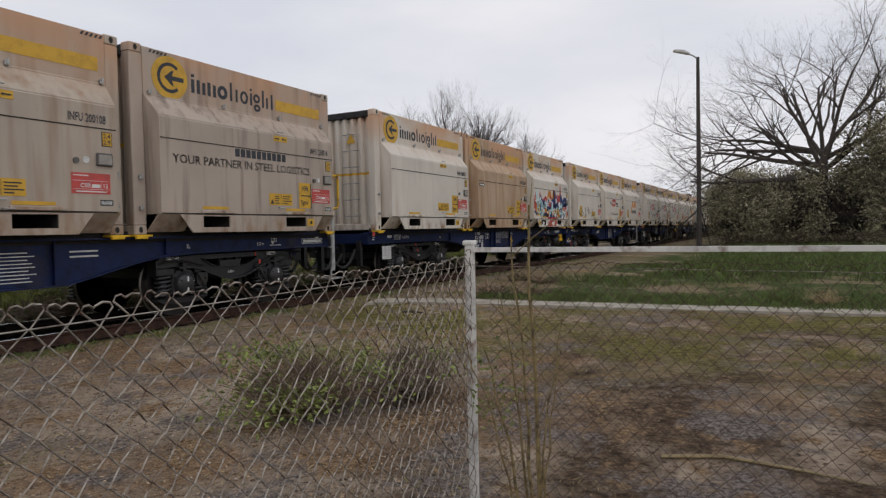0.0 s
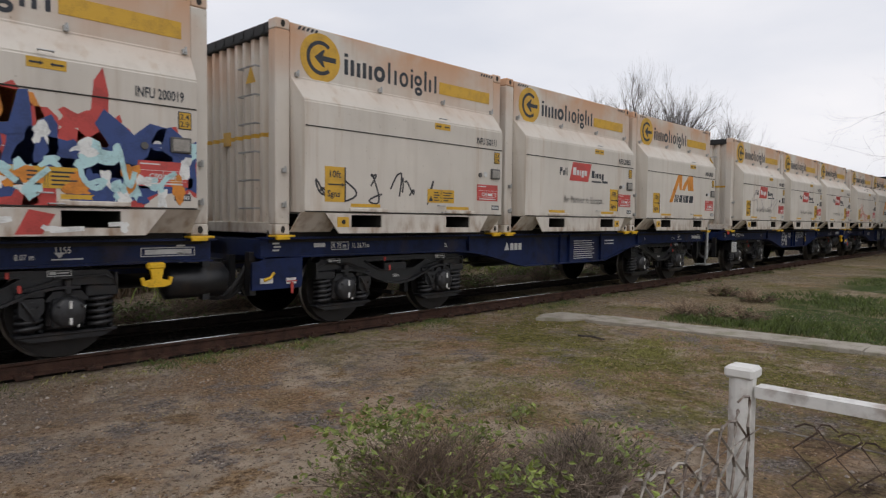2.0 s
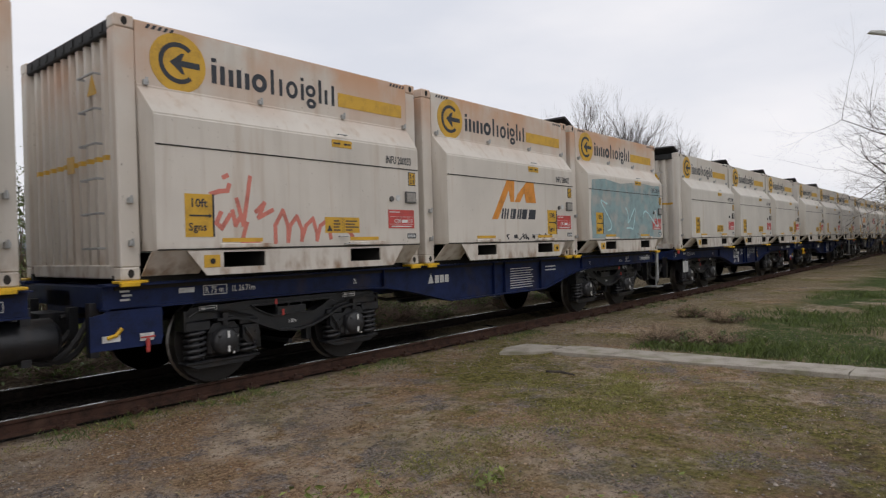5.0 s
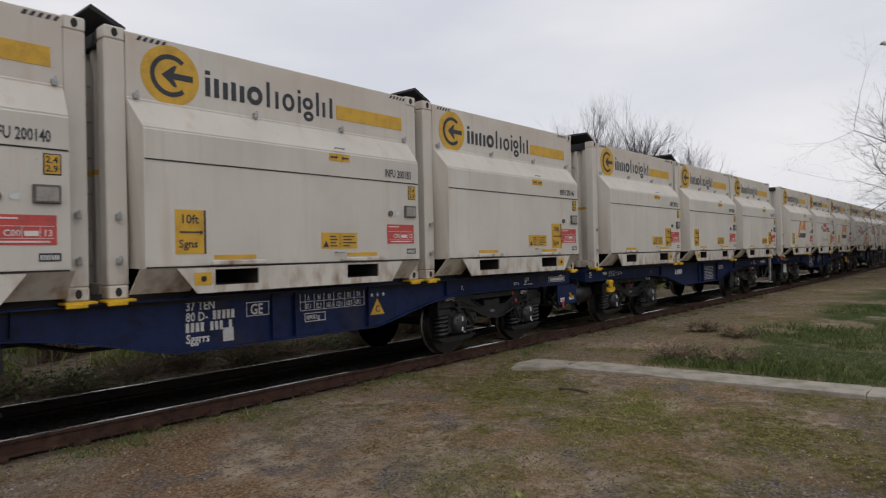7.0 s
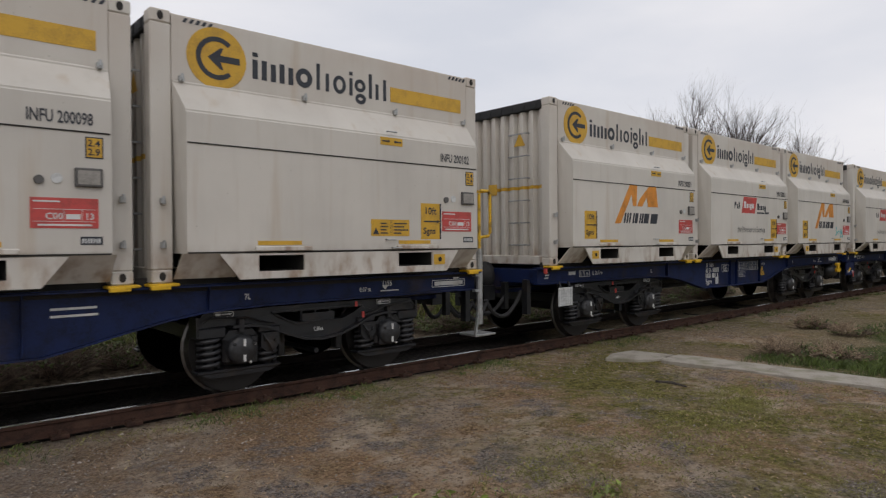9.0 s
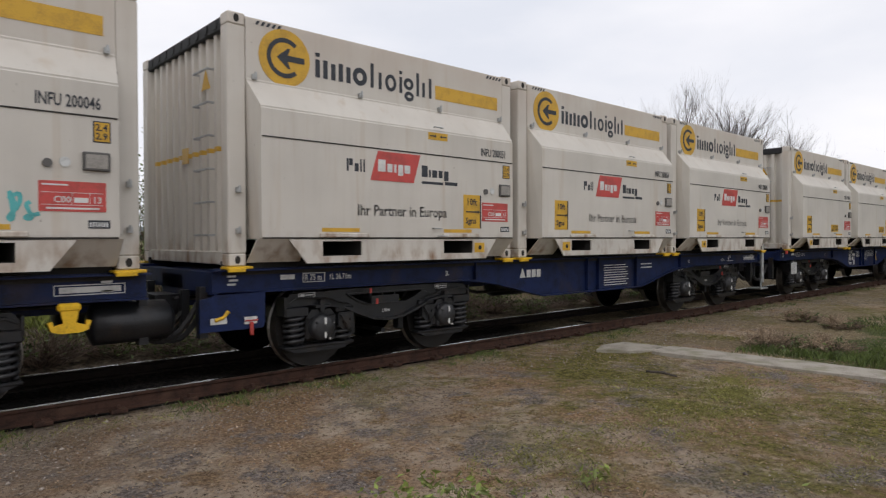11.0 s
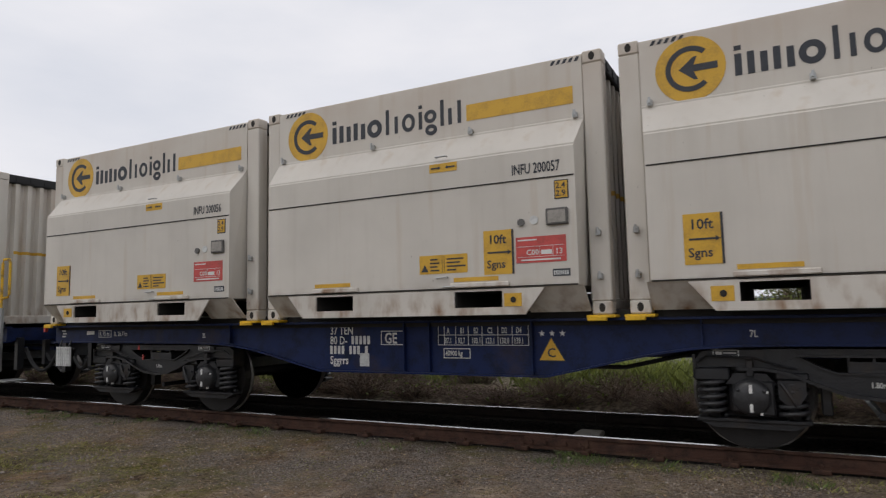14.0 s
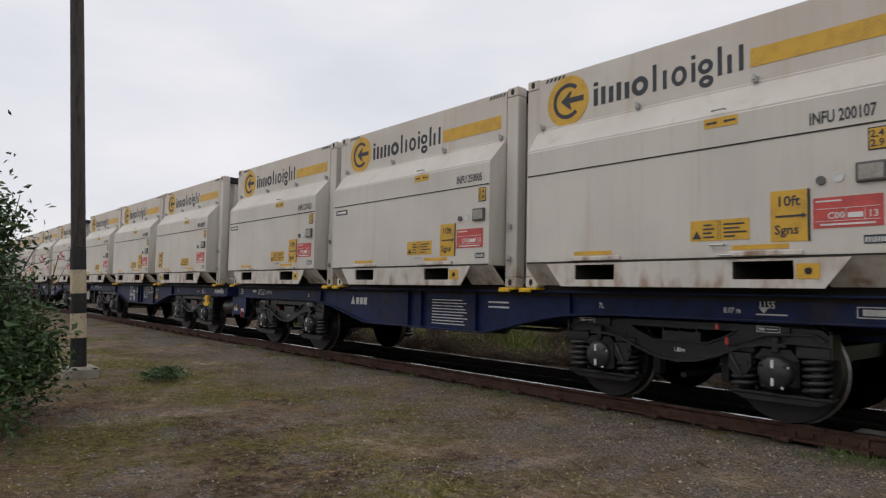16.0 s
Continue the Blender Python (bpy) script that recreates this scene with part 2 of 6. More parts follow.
GRAF = {
    "blue": material("blue spray paint", (0.03, 0.06, 0.2), 0.5, bump=0.02),
    "sky": material("pale cyan spray paint", (0.45, 0.68, 0.7), 0.5, bump=0.02),
    "red": material("red spray paint", (0.5, 0.06, 0.05), 0.5, bump=0.02),
    "amber": material("orange spray paint", (0.66, 0.24, 0.03), 0.5, bump=0.02),
    "chalk": material("white spray paint", (0.75, 0.76, 0.74), 0.5, bump=0.02),
    "pink": material("thin red spray paint", (0.62, 0.2, 0.15), 0.6, bump=0.02),
    "teal": material("flaking teal overpaint", (0.25, 0.36, 0.37), 0.7, dark=(0.19, 0.26, 0.26), second=(0.4, 0.39, 0.36), second_scale=2.5, second_at=0.56, bump=0.05),
    "aqua": material("aqua spray paint", (0.1, 0.45, 0.45), 0.6, bump=0.02),
    "grey": material("faded grey spray paint", (0.46, 0.42, 0.4), 0.6, bump=0.02),
    "black": material("black spray paint", (0.03, 0.03, 0.035), 0.6, bump=0.02),
}


def ground_material():
    """Trodden earth with grit, dry grass, moss and a green field beyond the track."""
    m = bpy.data.materials.new("trodden earth and grass")
    m.use_nodes = True
    n, l = m.node_tree.nodes, m.node_tree.links
    bsdf = n["Principled BSDF"]
    bsdf.inputs["Roughness"].default_value = 0.95
    bsdf.inputs["Specular IOR Level"].default_value = 0.12
    geo = n.new("ShaderNodeNewGeometry")

    def noise_tex(scale, detail=6, rough=0.6):
        t = n.new("ShaderNodeTexNoise")
        t.inputs["Scale"].default_value, t.inputs["Detail"].default_value, t.inputs["Roughness"].default_value = scale, detail, rough
        l.new(geo.outputs["Position"], t.inputs["Vector"])
        return t.outputs["Fac"]

    def cut(value, a, b):
        r = n.new("ShaderNodeMapRange")
        r.inputs["From Min"].default_value, r.inputs["From Max"].default_value = a, b
        l.new(value, r.inputs["Value"])
        return r.outputs["Result"]

    def mix(fac, a, b):
        x = n.new("ShaderNodeMixRGB")
        l.new(fac, x.inputs["Fac"])
        for key, v in (("Color1", a), ("Color2", b)):
            if isinstance(v, tuple):
                x.inputs[key].default_value = v + (1,)
            else:
                l.new(v, x.inputs[key])
        return x.outputs["Color"]

    def times(a, b):
        x = n.new("ShaderNodeMath")
        x.operation = "MULTIPLY"
        l.new(a, x.inputs[0])
        l.new(b, x.inputs[1])
        return x.outputs["Value"]

    def wobble(value, by, scale):
        x = n.new("ShaderNodeMath")
        x.operation = "MULTIPLY_ADD"
        l.new(noise_tex(scale), x.inputs[0])
        x.inputs[1].default_value = by
        l.new(value, x.inputs[2])
        return x.outputs["Value"]

    sep = n.new("ShaderNodeSeparateXYZ")
    l.new(geo.outputs["Position"], sep.inputs["Vector"])
    soil = mix(cut(noise_tex(0.8, 6, 0.65), 0.36, 0.62), (0.33, 0.25, 0.182), (0.6, 0.485, 0.37))
    soil = mix(cut(noise_tex(22, 5, 0.75), 0.53, 0.61), soil, (0.075, 0.05, 0.036))
    soil = mix(cut(noise_tex(60, 3), 0.57, 0.62), soil, (0.46, 0.38, 0.29))
    rust = mix(cut(noise_tex(30, 5, 0.75), 0.42, 0.6), (0.2, 0.12, 0.07), (0.5, 0.335, 0.2))
    base = mix(cut(wobble(noise_tex(0.5, 8, 0.7), 0.22, 6.0), 0.58, 0.7), soil, rust)
    loose = mix(cut(noise_tex(16, 6, 0.8), 0.42, 0.6), (0.055, 0.037, 0.025), (0.21, 0.148, 0.096))
    outer = times(cut(wobble(noise_tex(0.7, 6, 0.7), 0.2, 7.0), 0.5, 0.66), cut(wobble(sep.outputs["X"], 4.0, 0.5), 3.4, 0.0))
    base = mix(outer, base, loose)
    base = mix(times(cut(wobble(sep.outputs["Y"], 2.0, 0.8), -2.8, -4.6), cut(noise_tex(1.3, 6, 0.7), 0.38, 0.56)), base, loose)
    ash = mix(cut(noise_tex(34, 5, 0.75), 0.42, 0.6), (0.1, 0.083, 0.077), (0.36, 0.31, 0.275))
    base = mix(times(cut(wobble(noise_tex(1.5, 7, 0.7), 0.15, 9.0), 0.58, 0.66), cut(sep.outputs["Y"], 0.0, -1.0)), base, ash)
    tawny = mix(cut(noise_tex(28, 5, 0.75), 0.42, 0.6), (0.13, 0.08, 0.045), (0.47, 0.32, 0.185))
    base = mix(cut(wobble(noise_tex(2.1, 7, 0.7), 0.15, 8.0), 0.61, 0.69), base, tawny)
    moss = mix(cut(noise_tex(18, 6, 0.8), 0.42, 0.6), (0.085, 0.075, 0.022), (0.27, 0.245, 0.075))
    off = n.new("ShaderNodeMath")
    off.operation = "SUBTRACT"
    l.new(wobble(sep.outputs["X"], 2.0, 0.7), off.inputs[0])
    off.inputs[1].default_value = 2.6
    side = n.new("ShaderNodeMath")
    side.operation = "ABSOLUTE"
    l.new(off.outputs["Value"], side.inputs[0])
    base = mix(times(cut(side.outputs["Value"], 1.8, 3.4), cut(wobble(noise_tex(0.42, 8, 0.7), 0.3, 8.0), 0.61, 0.73)), base, moss)
    grit = mix(cut(noise_tex(40, 4, 0.75), 0.44, 0.58), (0.12, 0.098, 0.082), (0.36, 0.31, 0.265))
    band = times(cut(wobble(sep.outputs["Y"], 1.6, 0.8), -1.5, -0.2), cut(sep.outputs["X"], 3.0, -1.0))
    base = mix(times(band, cut(wobble(noise_tex(1.1, 6), 0.2, 8.0), 0.5, 0.66)), base, grit)
    # oily bed between the rails, with the train's shade painted into its colour
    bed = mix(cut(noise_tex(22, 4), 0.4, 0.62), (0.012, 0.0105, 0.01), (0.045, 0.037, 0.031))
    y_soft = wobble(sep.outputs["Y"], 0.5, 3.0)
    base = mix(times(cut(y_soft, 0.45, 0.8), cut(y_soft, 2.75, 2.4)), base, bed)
    brush = mix(cut(noise_tex(14, 5), 0.4, 0.62), (0.11, 0.083, 0.06), (0.31, 0.245, 0.175))
    base = mix(cut(y_soft, 2.5, 2.9), base, brush)
    field = mix(cut(noise_tex(0.12), 0.35, 0.65), (0.17, 0.175, 0.105), (0.25, 0.24, 0.155))
    field = mix(cut(noise_tex(12, 4), 0.45, 0.65), field, (0.11, 0.125, 0.06))
    crop = mix(cut(noise_tex(0.02), 0.35, 0.65), (0.13, 0.21, 0.06), (0.19, 0.27, 0.09))
    field = mix(cut(wobble(sep.outputs["Y"], 20.0, 0.05), 60.0, 90.0), field, crop)
    base = mix(cut(wobble(sep.outputs["Y"], 3.0, 0.6), 6.5, 8.0), base, field)
    x_soft = wobble(sep.outputs["X"], 1.5, 1.0)
    lawn = mix(cut(noise_tex(18, 4), 0.4, 0.62), (0.04, 0.065, 0.017), (0.1, 0.135, 0.04))
    straw = mix(cut(noise_tex(20, 5, 0.75), 0.42, 0.6), (0.16, 0.125, 0.075), (0.36, 0.29, 0.185))
    base = mix(times(cut(wobble(sep.outputs["X"], 1.0, 0.8), 9.3, 10.0), cut(noise_tex(0.45, 6, 0.7), 0.42, 0.55)), base, straw)
    base = mix(times(times(cut(x_soft, 9.4, 10.2), cut(wobble(sep.outputs["Y"], 1.6, 0.35), -1.0, -2.2)), cut(noise_tex(0.5, 7, 0.65), 0.43, 0.53)), base, lawn)
    l.new(base, bsdf.inputs["Base Color"])
    b = n.new("ShaderNodeBump")
    b.inputs["Strength"].default_value, b.inputs["Distance"].default_value = 1.0, 0.11
    l.new(noise_tex(26, 6), b.inputs["Height"])
    l.new(b.outputs["Normal"], bsdf.inputs["Normal"])
    return m


GROUND = ground_material()


# ---- mesh helpers ----
def box(bm, x0, x1, y0, y1, z0, z1):
    v = [bm.verts.new(p) for p in ((x0, y0, z0), (x1, y0, z0), (x1, y1, z0), (x0, y1, z0), (x0, y0, z1), (x1, y0, z1), (x1, y1, z1), (x0, y1, z1))]
    for f in ((3, 2, 1, 0), (4, 5, 6, 7), (0, 1, 5, 4), (1, 2, 6, 5), (2, 3, 7, 6), (3, 0, 4, 7)):
        bm.faces.new([v[i] for i in f])
    return v


def soft_box(bm, x0, x1, y0, y1, z0, z1, r=0.01):
    before = set(bm.edges)
    box(bm, x0, x1, y0, y1, z0, z1)
    bmesh.ops.bevel(bm, geom=[e for e in bm.edges if e not in before], offset=r, segments=1, affect="EDGES")


def prism(bm, outline, a, b, axis="y"):
    """A closed outline pushed from a to b; the outline is (x, z) for axis y, (y, z) for axis x, (x, y) for axis z."""
    def at(p, s):
        return {"y": (p[0], s, p[1]), "x": (s, p[0], p[1]), "z": (p[0], p[1], s)}[axis]
    lo, hi = [bm.verts.new(at(p, a)) for p in outline], [bm.verts.new(at(p, b)) for p in outline]
    k = len(outline)
    bm.faces.new(lo), bm.faces.new(hi[::-1])
    for i in range(k):
        bm.faces.new((lo[i], hi[i], hi[(i + 1) % k], lo[(i + 1) % k]))
    return lo, hi


def tube(bm, points, radii, sides=6, cap=True):
    rings = []
    pts = [Vector(p) for p in points]
    if not hasattr(radii, "__len__"):
        radii = [radii] * len(pts)
    for i, p in enumerate(pts):
        d = (pts[min(i + 1, len(pts) - 1)] - pts[max(i - 1, 0)]).normalized()
        u = d.cross(Vector((0, 0, 1)) if abs(d.z) < 0.9 else Vector((1, 0, 0))).normalized()
        w = d.cross(u)
        rings.append([bm.verts.new(p + radii[i] * (u * math.cos(2 * math.pi * k / sides) + w * math.sin(2 * math.pi * k / sides))) for k in range(sides)])
    for a, b in zip(rings, rings[1:]):
        for k in range(sides):
            bm.faces.new((a[k], a[(k + 1) % sides], b[(k + 1) % sides], b[k]))
    if cap:
        bm.faces.new(rings[0][::-1]), bm.faces.new(rings[-1])


def disc(bm, x, y, z, r, depth, sides=20):
    """A short round plate that faces -y, its face at y."""
    prism(bm, [(x + r * math.cos(2 * math.pi * k / sides), z + r * math.sin(2 * math.pi * k / sides)) for k in range(sides)], y, y + depth)


def ribbon(bm, pts, width, y, depth=0.003):
    """A painted stroke in the plane of a side wall."""
    for (x0, z0), (x1, z1) in zip(pts, pts[1:]):
        dx, dz = x1 - x0, z1 - z0
        k = math.hypot(dx, dz) or 1.0
        ex, ez, px, pz = dx / k * width * 0.35, dz / k * width * 0.35, -dz / k * width / 2, dx / k * width / 2
        prism(bm, [(x0 - ex + px, z0 - ez + pz), (x1 + ex + px, z1 + ez + pz), (x1 + ex - px, z1 + ez - pz), (x0 - ex - px, z0 - ez - pz)], y, y + depth)


def finish(bm, name, mat):
    bmesh.ops.recalc_face_normals(bm, faces=bm.faces)
    me = bpy.data.meshes.new(name)
    bm.to_mesh(me)
    bm.free()
    me.materials.append(mat)
    return me


MESHES = {}


def shared(key, mat, build):
    """One mesh for all alike parts."""
    if key not in MESHES:
        bm = bmesh.new()
        build(bm)
        MESHES[key] = finish(bm, key, mat)
    return MESHES[key]


def link(name, me, parent=None, label="", m=None):
    ob = new(name, me)
    ob.parent = parent
    if m is not None:
        ob.matrix_basis = m
    if label:
        ob["label"] = label
    return ob


def part(name, bm, mat, parent, label="", m=None):
    return link(name, finish(bm, name, mat), parent, label, m)


def thing(name, label, category, group="", kind="", m=None):
    ob = tagged(new(name), label, category, group, kind)
    if m is not None:
        ob.matrix_basis = m
    return ob


def smooth(me):
    for p in me.polygons:
        p.use_smooth = True
    return me


def raw(name, verts, faces, mat):
    me = bpy.data.meshes.new(name)
    me.from_pydata(verts, [], faces)
    me.materials.append(mat)
    return me


def writing(text, size, mat, wide=1.0):
    """Letters as a flat mesh in the x-z plane, facing -y, from the built-in font; its left baseline at the origin."""
    key = ("writing", text, size, mat.name, wide)
    if key not in MESHES:
        cu = bpy.data.curves.new("writing", "FONT")
        cu.body, cu.size, cu.resolution_u, cu.offset = text, size, 2, size * 0.018
        ob = new("writing", cu)
        me = bpy.data.meshes.new_from_object(ob.evaluated_get(bpy.context.evaluated_depsgraph_get()))
        bpy.data.objects.remove(ob)
        for v in me.vertices:
            v.co = (v.co.x * wide, 0, v.co.y)
        me.materials.clear()
        me.materials.append(mat)
        MESHES[key] = me
    return MESHES[key]


# ---- ground, slabs and track ----
RAIL_TOP = 0.14
TRACK_Y = 1.22


def lumps(x, y):
    z = 0.035 * noise.noise((x * 0.5, y * 0.5, 1.0)) + 0.02 * noise.noise((x * 1.9, y * 1.9, 4.0))
    near = max(0.0, min(1.0, (0.2 - y) / 0.5))
    z *= 0.35 + 0.65 * near
    if 0.5 < y < 1.95:
        z -= 0.055
    if 2.7 < y < 9:
        z += 0.16 * min(1, (y - 2.7) / 0.6) * min(1, (9 - y) / 3) * (0.7 + 0.8 * noise.noise((x * 0.8, y * 0.8, 9.0)))
    return z - 0.02


def spaced(lo, hi, step, out, grow=1.35):
    a = list(np.arange(lo, hi + step / 2, step))
    s, left, right = step, [lo], [hi]
    while right[-1] < out:
        s *= grow
        right.append(right[-1] + s)
        left.append(left[-1] - s)
    return [float(v) for v in left[:0:-1] + a + right[1:]]


def build_ground():
    xs, ys = spaced(-16, 26, 0.2, 4000), spaced(-9, 9, 0.2, 4000)
    verts = [(x, y, lumps(x, y) if abs(x) < 60 and abs(y) < 40 else -0.02) for y in ys for x in xs]
    k = len(xs)
    faces = [(j * k + i, j * k + i + 1, (j + 1) * k + i + 1, (j + 1) * k + i) for j in range(len(ys) - 1) for i in range(k - 1)]
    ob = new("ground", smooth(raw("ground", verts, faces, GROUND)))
    tagged(ob, "trodden brown earth with dry grass and moss beside the track", "ground", kind="structure")


build_ground()


def build_track():
    track = thing("track", "rusty single railway track bedded in earth darkened as train shade", "railway track", kind="structure")
    prof = [(-0.065, 0.0), (0.065, 0.0), (0.065, 0.02), (0.014, 0.035), (0.014, 0.1), (0.034, 0.112), (0.034, 0.137), (-0.034, 0.137), (-0.034, 0.112), (-0.014, 0.1), (-0.014, 0.035), (-0.065, 0.02)]
    for side, y in (("near", TRACK_Y - 0.75), ("far", TRACK_Y + 0.75)):
        length = shared("rail " + side, RUSTY if side == "near" else SHADEDRAIL, lambda bm: prism(bm, prof, 0.004, 19.996, "x"))
        head = shared("running_surface", RAILTOP, lambda bm: box(bm, 0.004, 19.996, -0.027, 0.027, 0.137, RAIL_TOP))
        for i in range(-11, 13):
            rail = link("rail", length, track, m=pose(i * 20.0 - 2.2, y, 0))
            link("running_surface", head, rail, "bright polished rail head")
    bar = shared("fishplate", RUSTY, lambda bm: (soft_box(bm, -0.32, 0.32, -0.045, -0.018, 0.025, 0.108, 0.006), [tube(bm, [(x, -0.07, 0.066), (x, -0.04, 0.066)], 0.018, 6) for x in (-0.24, -0.1, 0.1, 0.24)]))
    for x in (-20.0, 0.0, 20.0):
        link("fishplate", bar, track, m=pose(x - 2.2, TRACK_Y - 0.75, 0))
    clip = shared("rail_clip", RUSTY, lambda bm: (soft_box(bm, -0.07, 0.07, -0.15, -0.03, -0.01, 0.028, 0.006), tube(bm, [(0, -0.095, 0.02), (0, -0.095, 0.06)], 0.018, 6)))
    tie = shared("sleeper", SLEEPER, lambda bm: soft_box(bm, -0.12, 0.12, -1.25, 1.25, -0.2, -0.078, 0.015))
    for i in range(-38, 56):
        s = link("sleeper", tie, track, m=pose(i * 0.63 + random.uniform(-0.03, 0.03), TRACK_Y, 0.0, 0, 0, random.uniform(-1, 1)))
        link("rail_clip", clip, s, m=pose(0, -0.75, 0))
    link("sleeper", shared("pale sleeper", CONCRETE, lambda bm: soft_box(bm, -0.14, 0.14, -0.6, 0.55, -0.1, -0.03, 0.012)), track, "worn pale concrete sleeper", m=pose(-2.19, TRACK_Y, 0.0))


build_track()


def build_slabs():
    """A row of cast slabs, uneven and chipped; the first one runs out to a point towards the track."""
    path = thing("concrete_path", "cracked pale concrete slab path in worn grass", "path", kind="structure")
    rng = random.Random(5)

    def ragged(a, b, n, by):
        return [(a[0] + (b[0] - a[0]) * k / n + (rng.uniform(-by, by) if 0 < k else 0), a[1] + (b[1] - a[1]) * k / n + (rng.uniform(-by, by) if 0 < k else 0)) for k in range(n)]

    def edge_x(y):
        return 8.04 + (-y) * 0.095, 8.62 + (-y) * 0.095

    y = -0.62
    for i in range(11):
        dy = 0.62 if i == 0 else (1.3 if i == 1 else rng.uniform(1.5, 2.3))
        l0, r0 = edge_x(y)
        l1, r1 = edge_x(y - dy)
        if i == 0:
            ring = [(7.76, -0.66), (8.16, -0.5), (8.6, -0.56), (8.7, -1.2), (8.46, -1.16), (8.36, -1.24), (8.1, -1.12), (7.92, -0.9)]
        else:
            gap = rng.uniform(0.015, 0.05)
            ring = ragged((l0, y - gap), (r0, y - gap + 0.05), 4, 0.03) + ragged((r0, y - gap + 0.05), (r1, y - dy), 5, 0.035) + ragged((r1, y - dy), (l1, y - dy - 0.04), 4, 0.03) + ragged((l1, y - dy - 0.04), (l0, y - gap), 5, 0.03)
        bm = bmesh.new()
        prism(bm, ring, -0.06, 0.02, "z")
        bmesh.ops.bevel(bm, geom=list(bm.edges), offset=0.008, segments=1, affect="EDGES")
        part("slab", bm, CONCRETE, path, m=pose(0, 0, rng.uniform(-0.012, 0.004)))
        y -= dy


build_slabs()

# ---- the containers ----
LC, HC, WC, BULGE = 3.976, 2.425, 2.44, 0.23
Y_UP, Y_OUT = -0.004, -BULGE - 0.004


def c_shell(bm):
    near = [(0.185, 0.0, 2.40), (0.185, 0.0, 1.80), (0.225, -BULGE, 1.515), (0.225, -BULGE, 0.262)]
    far = [(x, WC - y, z) for x, y, z in near[::-1]]
    loop = near + far
    a = [bm.verts.new(p) for p in loop]
    b = [bm.verts.new((LC - p[0], p[1], p[2])) for p in loop]
    k = len(loop)
    for i in range(k):
        bm.faces.new((a[i], a[(i + 1) % k], b[(i + 1) % k], b[i]))
    bm.faces.new(a[::-1]), bm.faces.new(b)
    bmesh.ops.bevel(bm, geom=[e for e in bm.edges if abs(e.verts[0].co.x - e.verts[1].co.x) > 1], offset=0.015, segments=2, affect="EDGES")


def c_skirt(bm, y0, y1, z_lo=0.015):
    """The lower rail with its slanted ends, left open at the two fork pockets."""
    def x_l(z):
        return 0.71 - (z - z_lo) / (0.255 - z_lo) * 0.2
    def x_r(z):
        return 3.25 + (z - z_lo) / (0.255 - z_lo) * 0.19
    lo, hi = 0.085, 0.235
    prism(bm, [(x_l(z_lo), z_lo), (x_r(z_lo), z_lo), (x_r(lo), lo), (x_l(lo), lo)], y0, y1)
    prism(bm, [(x_l(hi), hi), (x_r(hi), hi), (x_r(0.255), 0.255), (x_l(0.255), 0.255)], y0, y1)
    prism(bm, [(x_l(lo), lo), (0.89, lo), (0.89, hi), (x_l(hi), hi)], y0, y1)
    box(bm, 1.37, 2.54, y0, y1, lo, hi)
    prism(bm, [(3.03, lo), (x_r(lo), lo), (x_r(hi), hi), (3.03, hi)], y0, y1)


def c_pocket(bm):
    """One fork tunnel through the base; origin at its low x."""
    w = 0.48
    outer, inner = [(-0.012, 0.073), (w + 0.012, 0.073), (w + 0.012, 0.247), (-0.012, 0.247)], [(0, 0.085), (w, 0.085), (w, 0.235), (0, 0.235)]
    y0, y1 = -0.2, WC + 0.2
    v = [[bm.verts.new((x, y, z)) for x, z in ring] for ring in (outer, inner) for y in (y0, y1)]
    for i in range(4):
        j = (i + 1) % 4
        bm.faces.new((v[0][i], v[0][j], v[1][j], v[1][i]))
        bm.faces.new((v[2][i], v[3][i], v[3][j], v[2][j]))
        bm.faces.new((v[0][i], v[2][i], v[2][j], v[0][j]))
        bm.faces.new((v[1][i], v[1][j], v[3][j], v[3][i]))


def c_under(bm):
    """The sloped panel that closes the bulge behind the slanted end of the lower rail."""
    prism(bm, [(-BULGE + 0.012, 0.262), (-BULGE + 0.03, 0.262), (0.03, 0.03), (0.012, 0.03)], 0.19, 0.76, "x")


def c_post(bm):
    soft_box(bm, 0.0, 0.185, 0.004, 0.16, 0.118, HC - 0.118, 0.012)


def c_casting(bm):
    soft_box(bm, 0.0, 0.18, 0.0, 0.162, 0.0, 0.118, 0.012)


# a dark plug on the casting; its colour stands for the hole's inner shade
def c_hole(bm):
    prism(bm, [(0.09 + 0.028 * math.cos(a), 0.06 + 0.04 * math.sin(a)) for a in [k * math.pi / 6 for k in range(12)]], -0.003, 0.02)


def c_end(bm):
    """A corrugated end wall with frame rails, at x near 0, facing -x."""
    n = 11
    w = (WC - 0.32) / n
    pts = []
    for i in range(n):
        y = 0.16 + i * w
        pts += [(y, 0.045), (y + 0.34 * w, 0.045), (y + 0.46 * w, 0.12), (y + 0.88 * w, 0.12)]
    pts.append((WC - 0.16, 0.045))
    lo, hi = [bm.verts.new((x, y, 0.13)) for y, x in pts], [bm.verts.new((x, y, 2.28)) for y, x in pts]
    for i in range(len(pts) - 1):
        bm.faces.new((lo[i], lo[i + 1], hi[i + 1], hi[i]))
    box(bm, 0.125, 0.14, 0.16, WC - 0.16, 0.13, 2.28)


def c_end_rail(bm):
    soft_box(bm, 0.02, 0.12, 0.16, WC - 0.16, 0.01, 0.14, 0.01)


def c_top_rail(bm):
    soft_box(bm, 0.015, 0.13, 0.1, WC - 0.1, 2.28, HC - 0.01, 0.012)
    for i in range(9):
        y = 0.3 + i * (WC - 0.6) / 8
        box(bm, 0.005, 0.018, y - 0.035, y + 0.035, 2.31, 2.39)


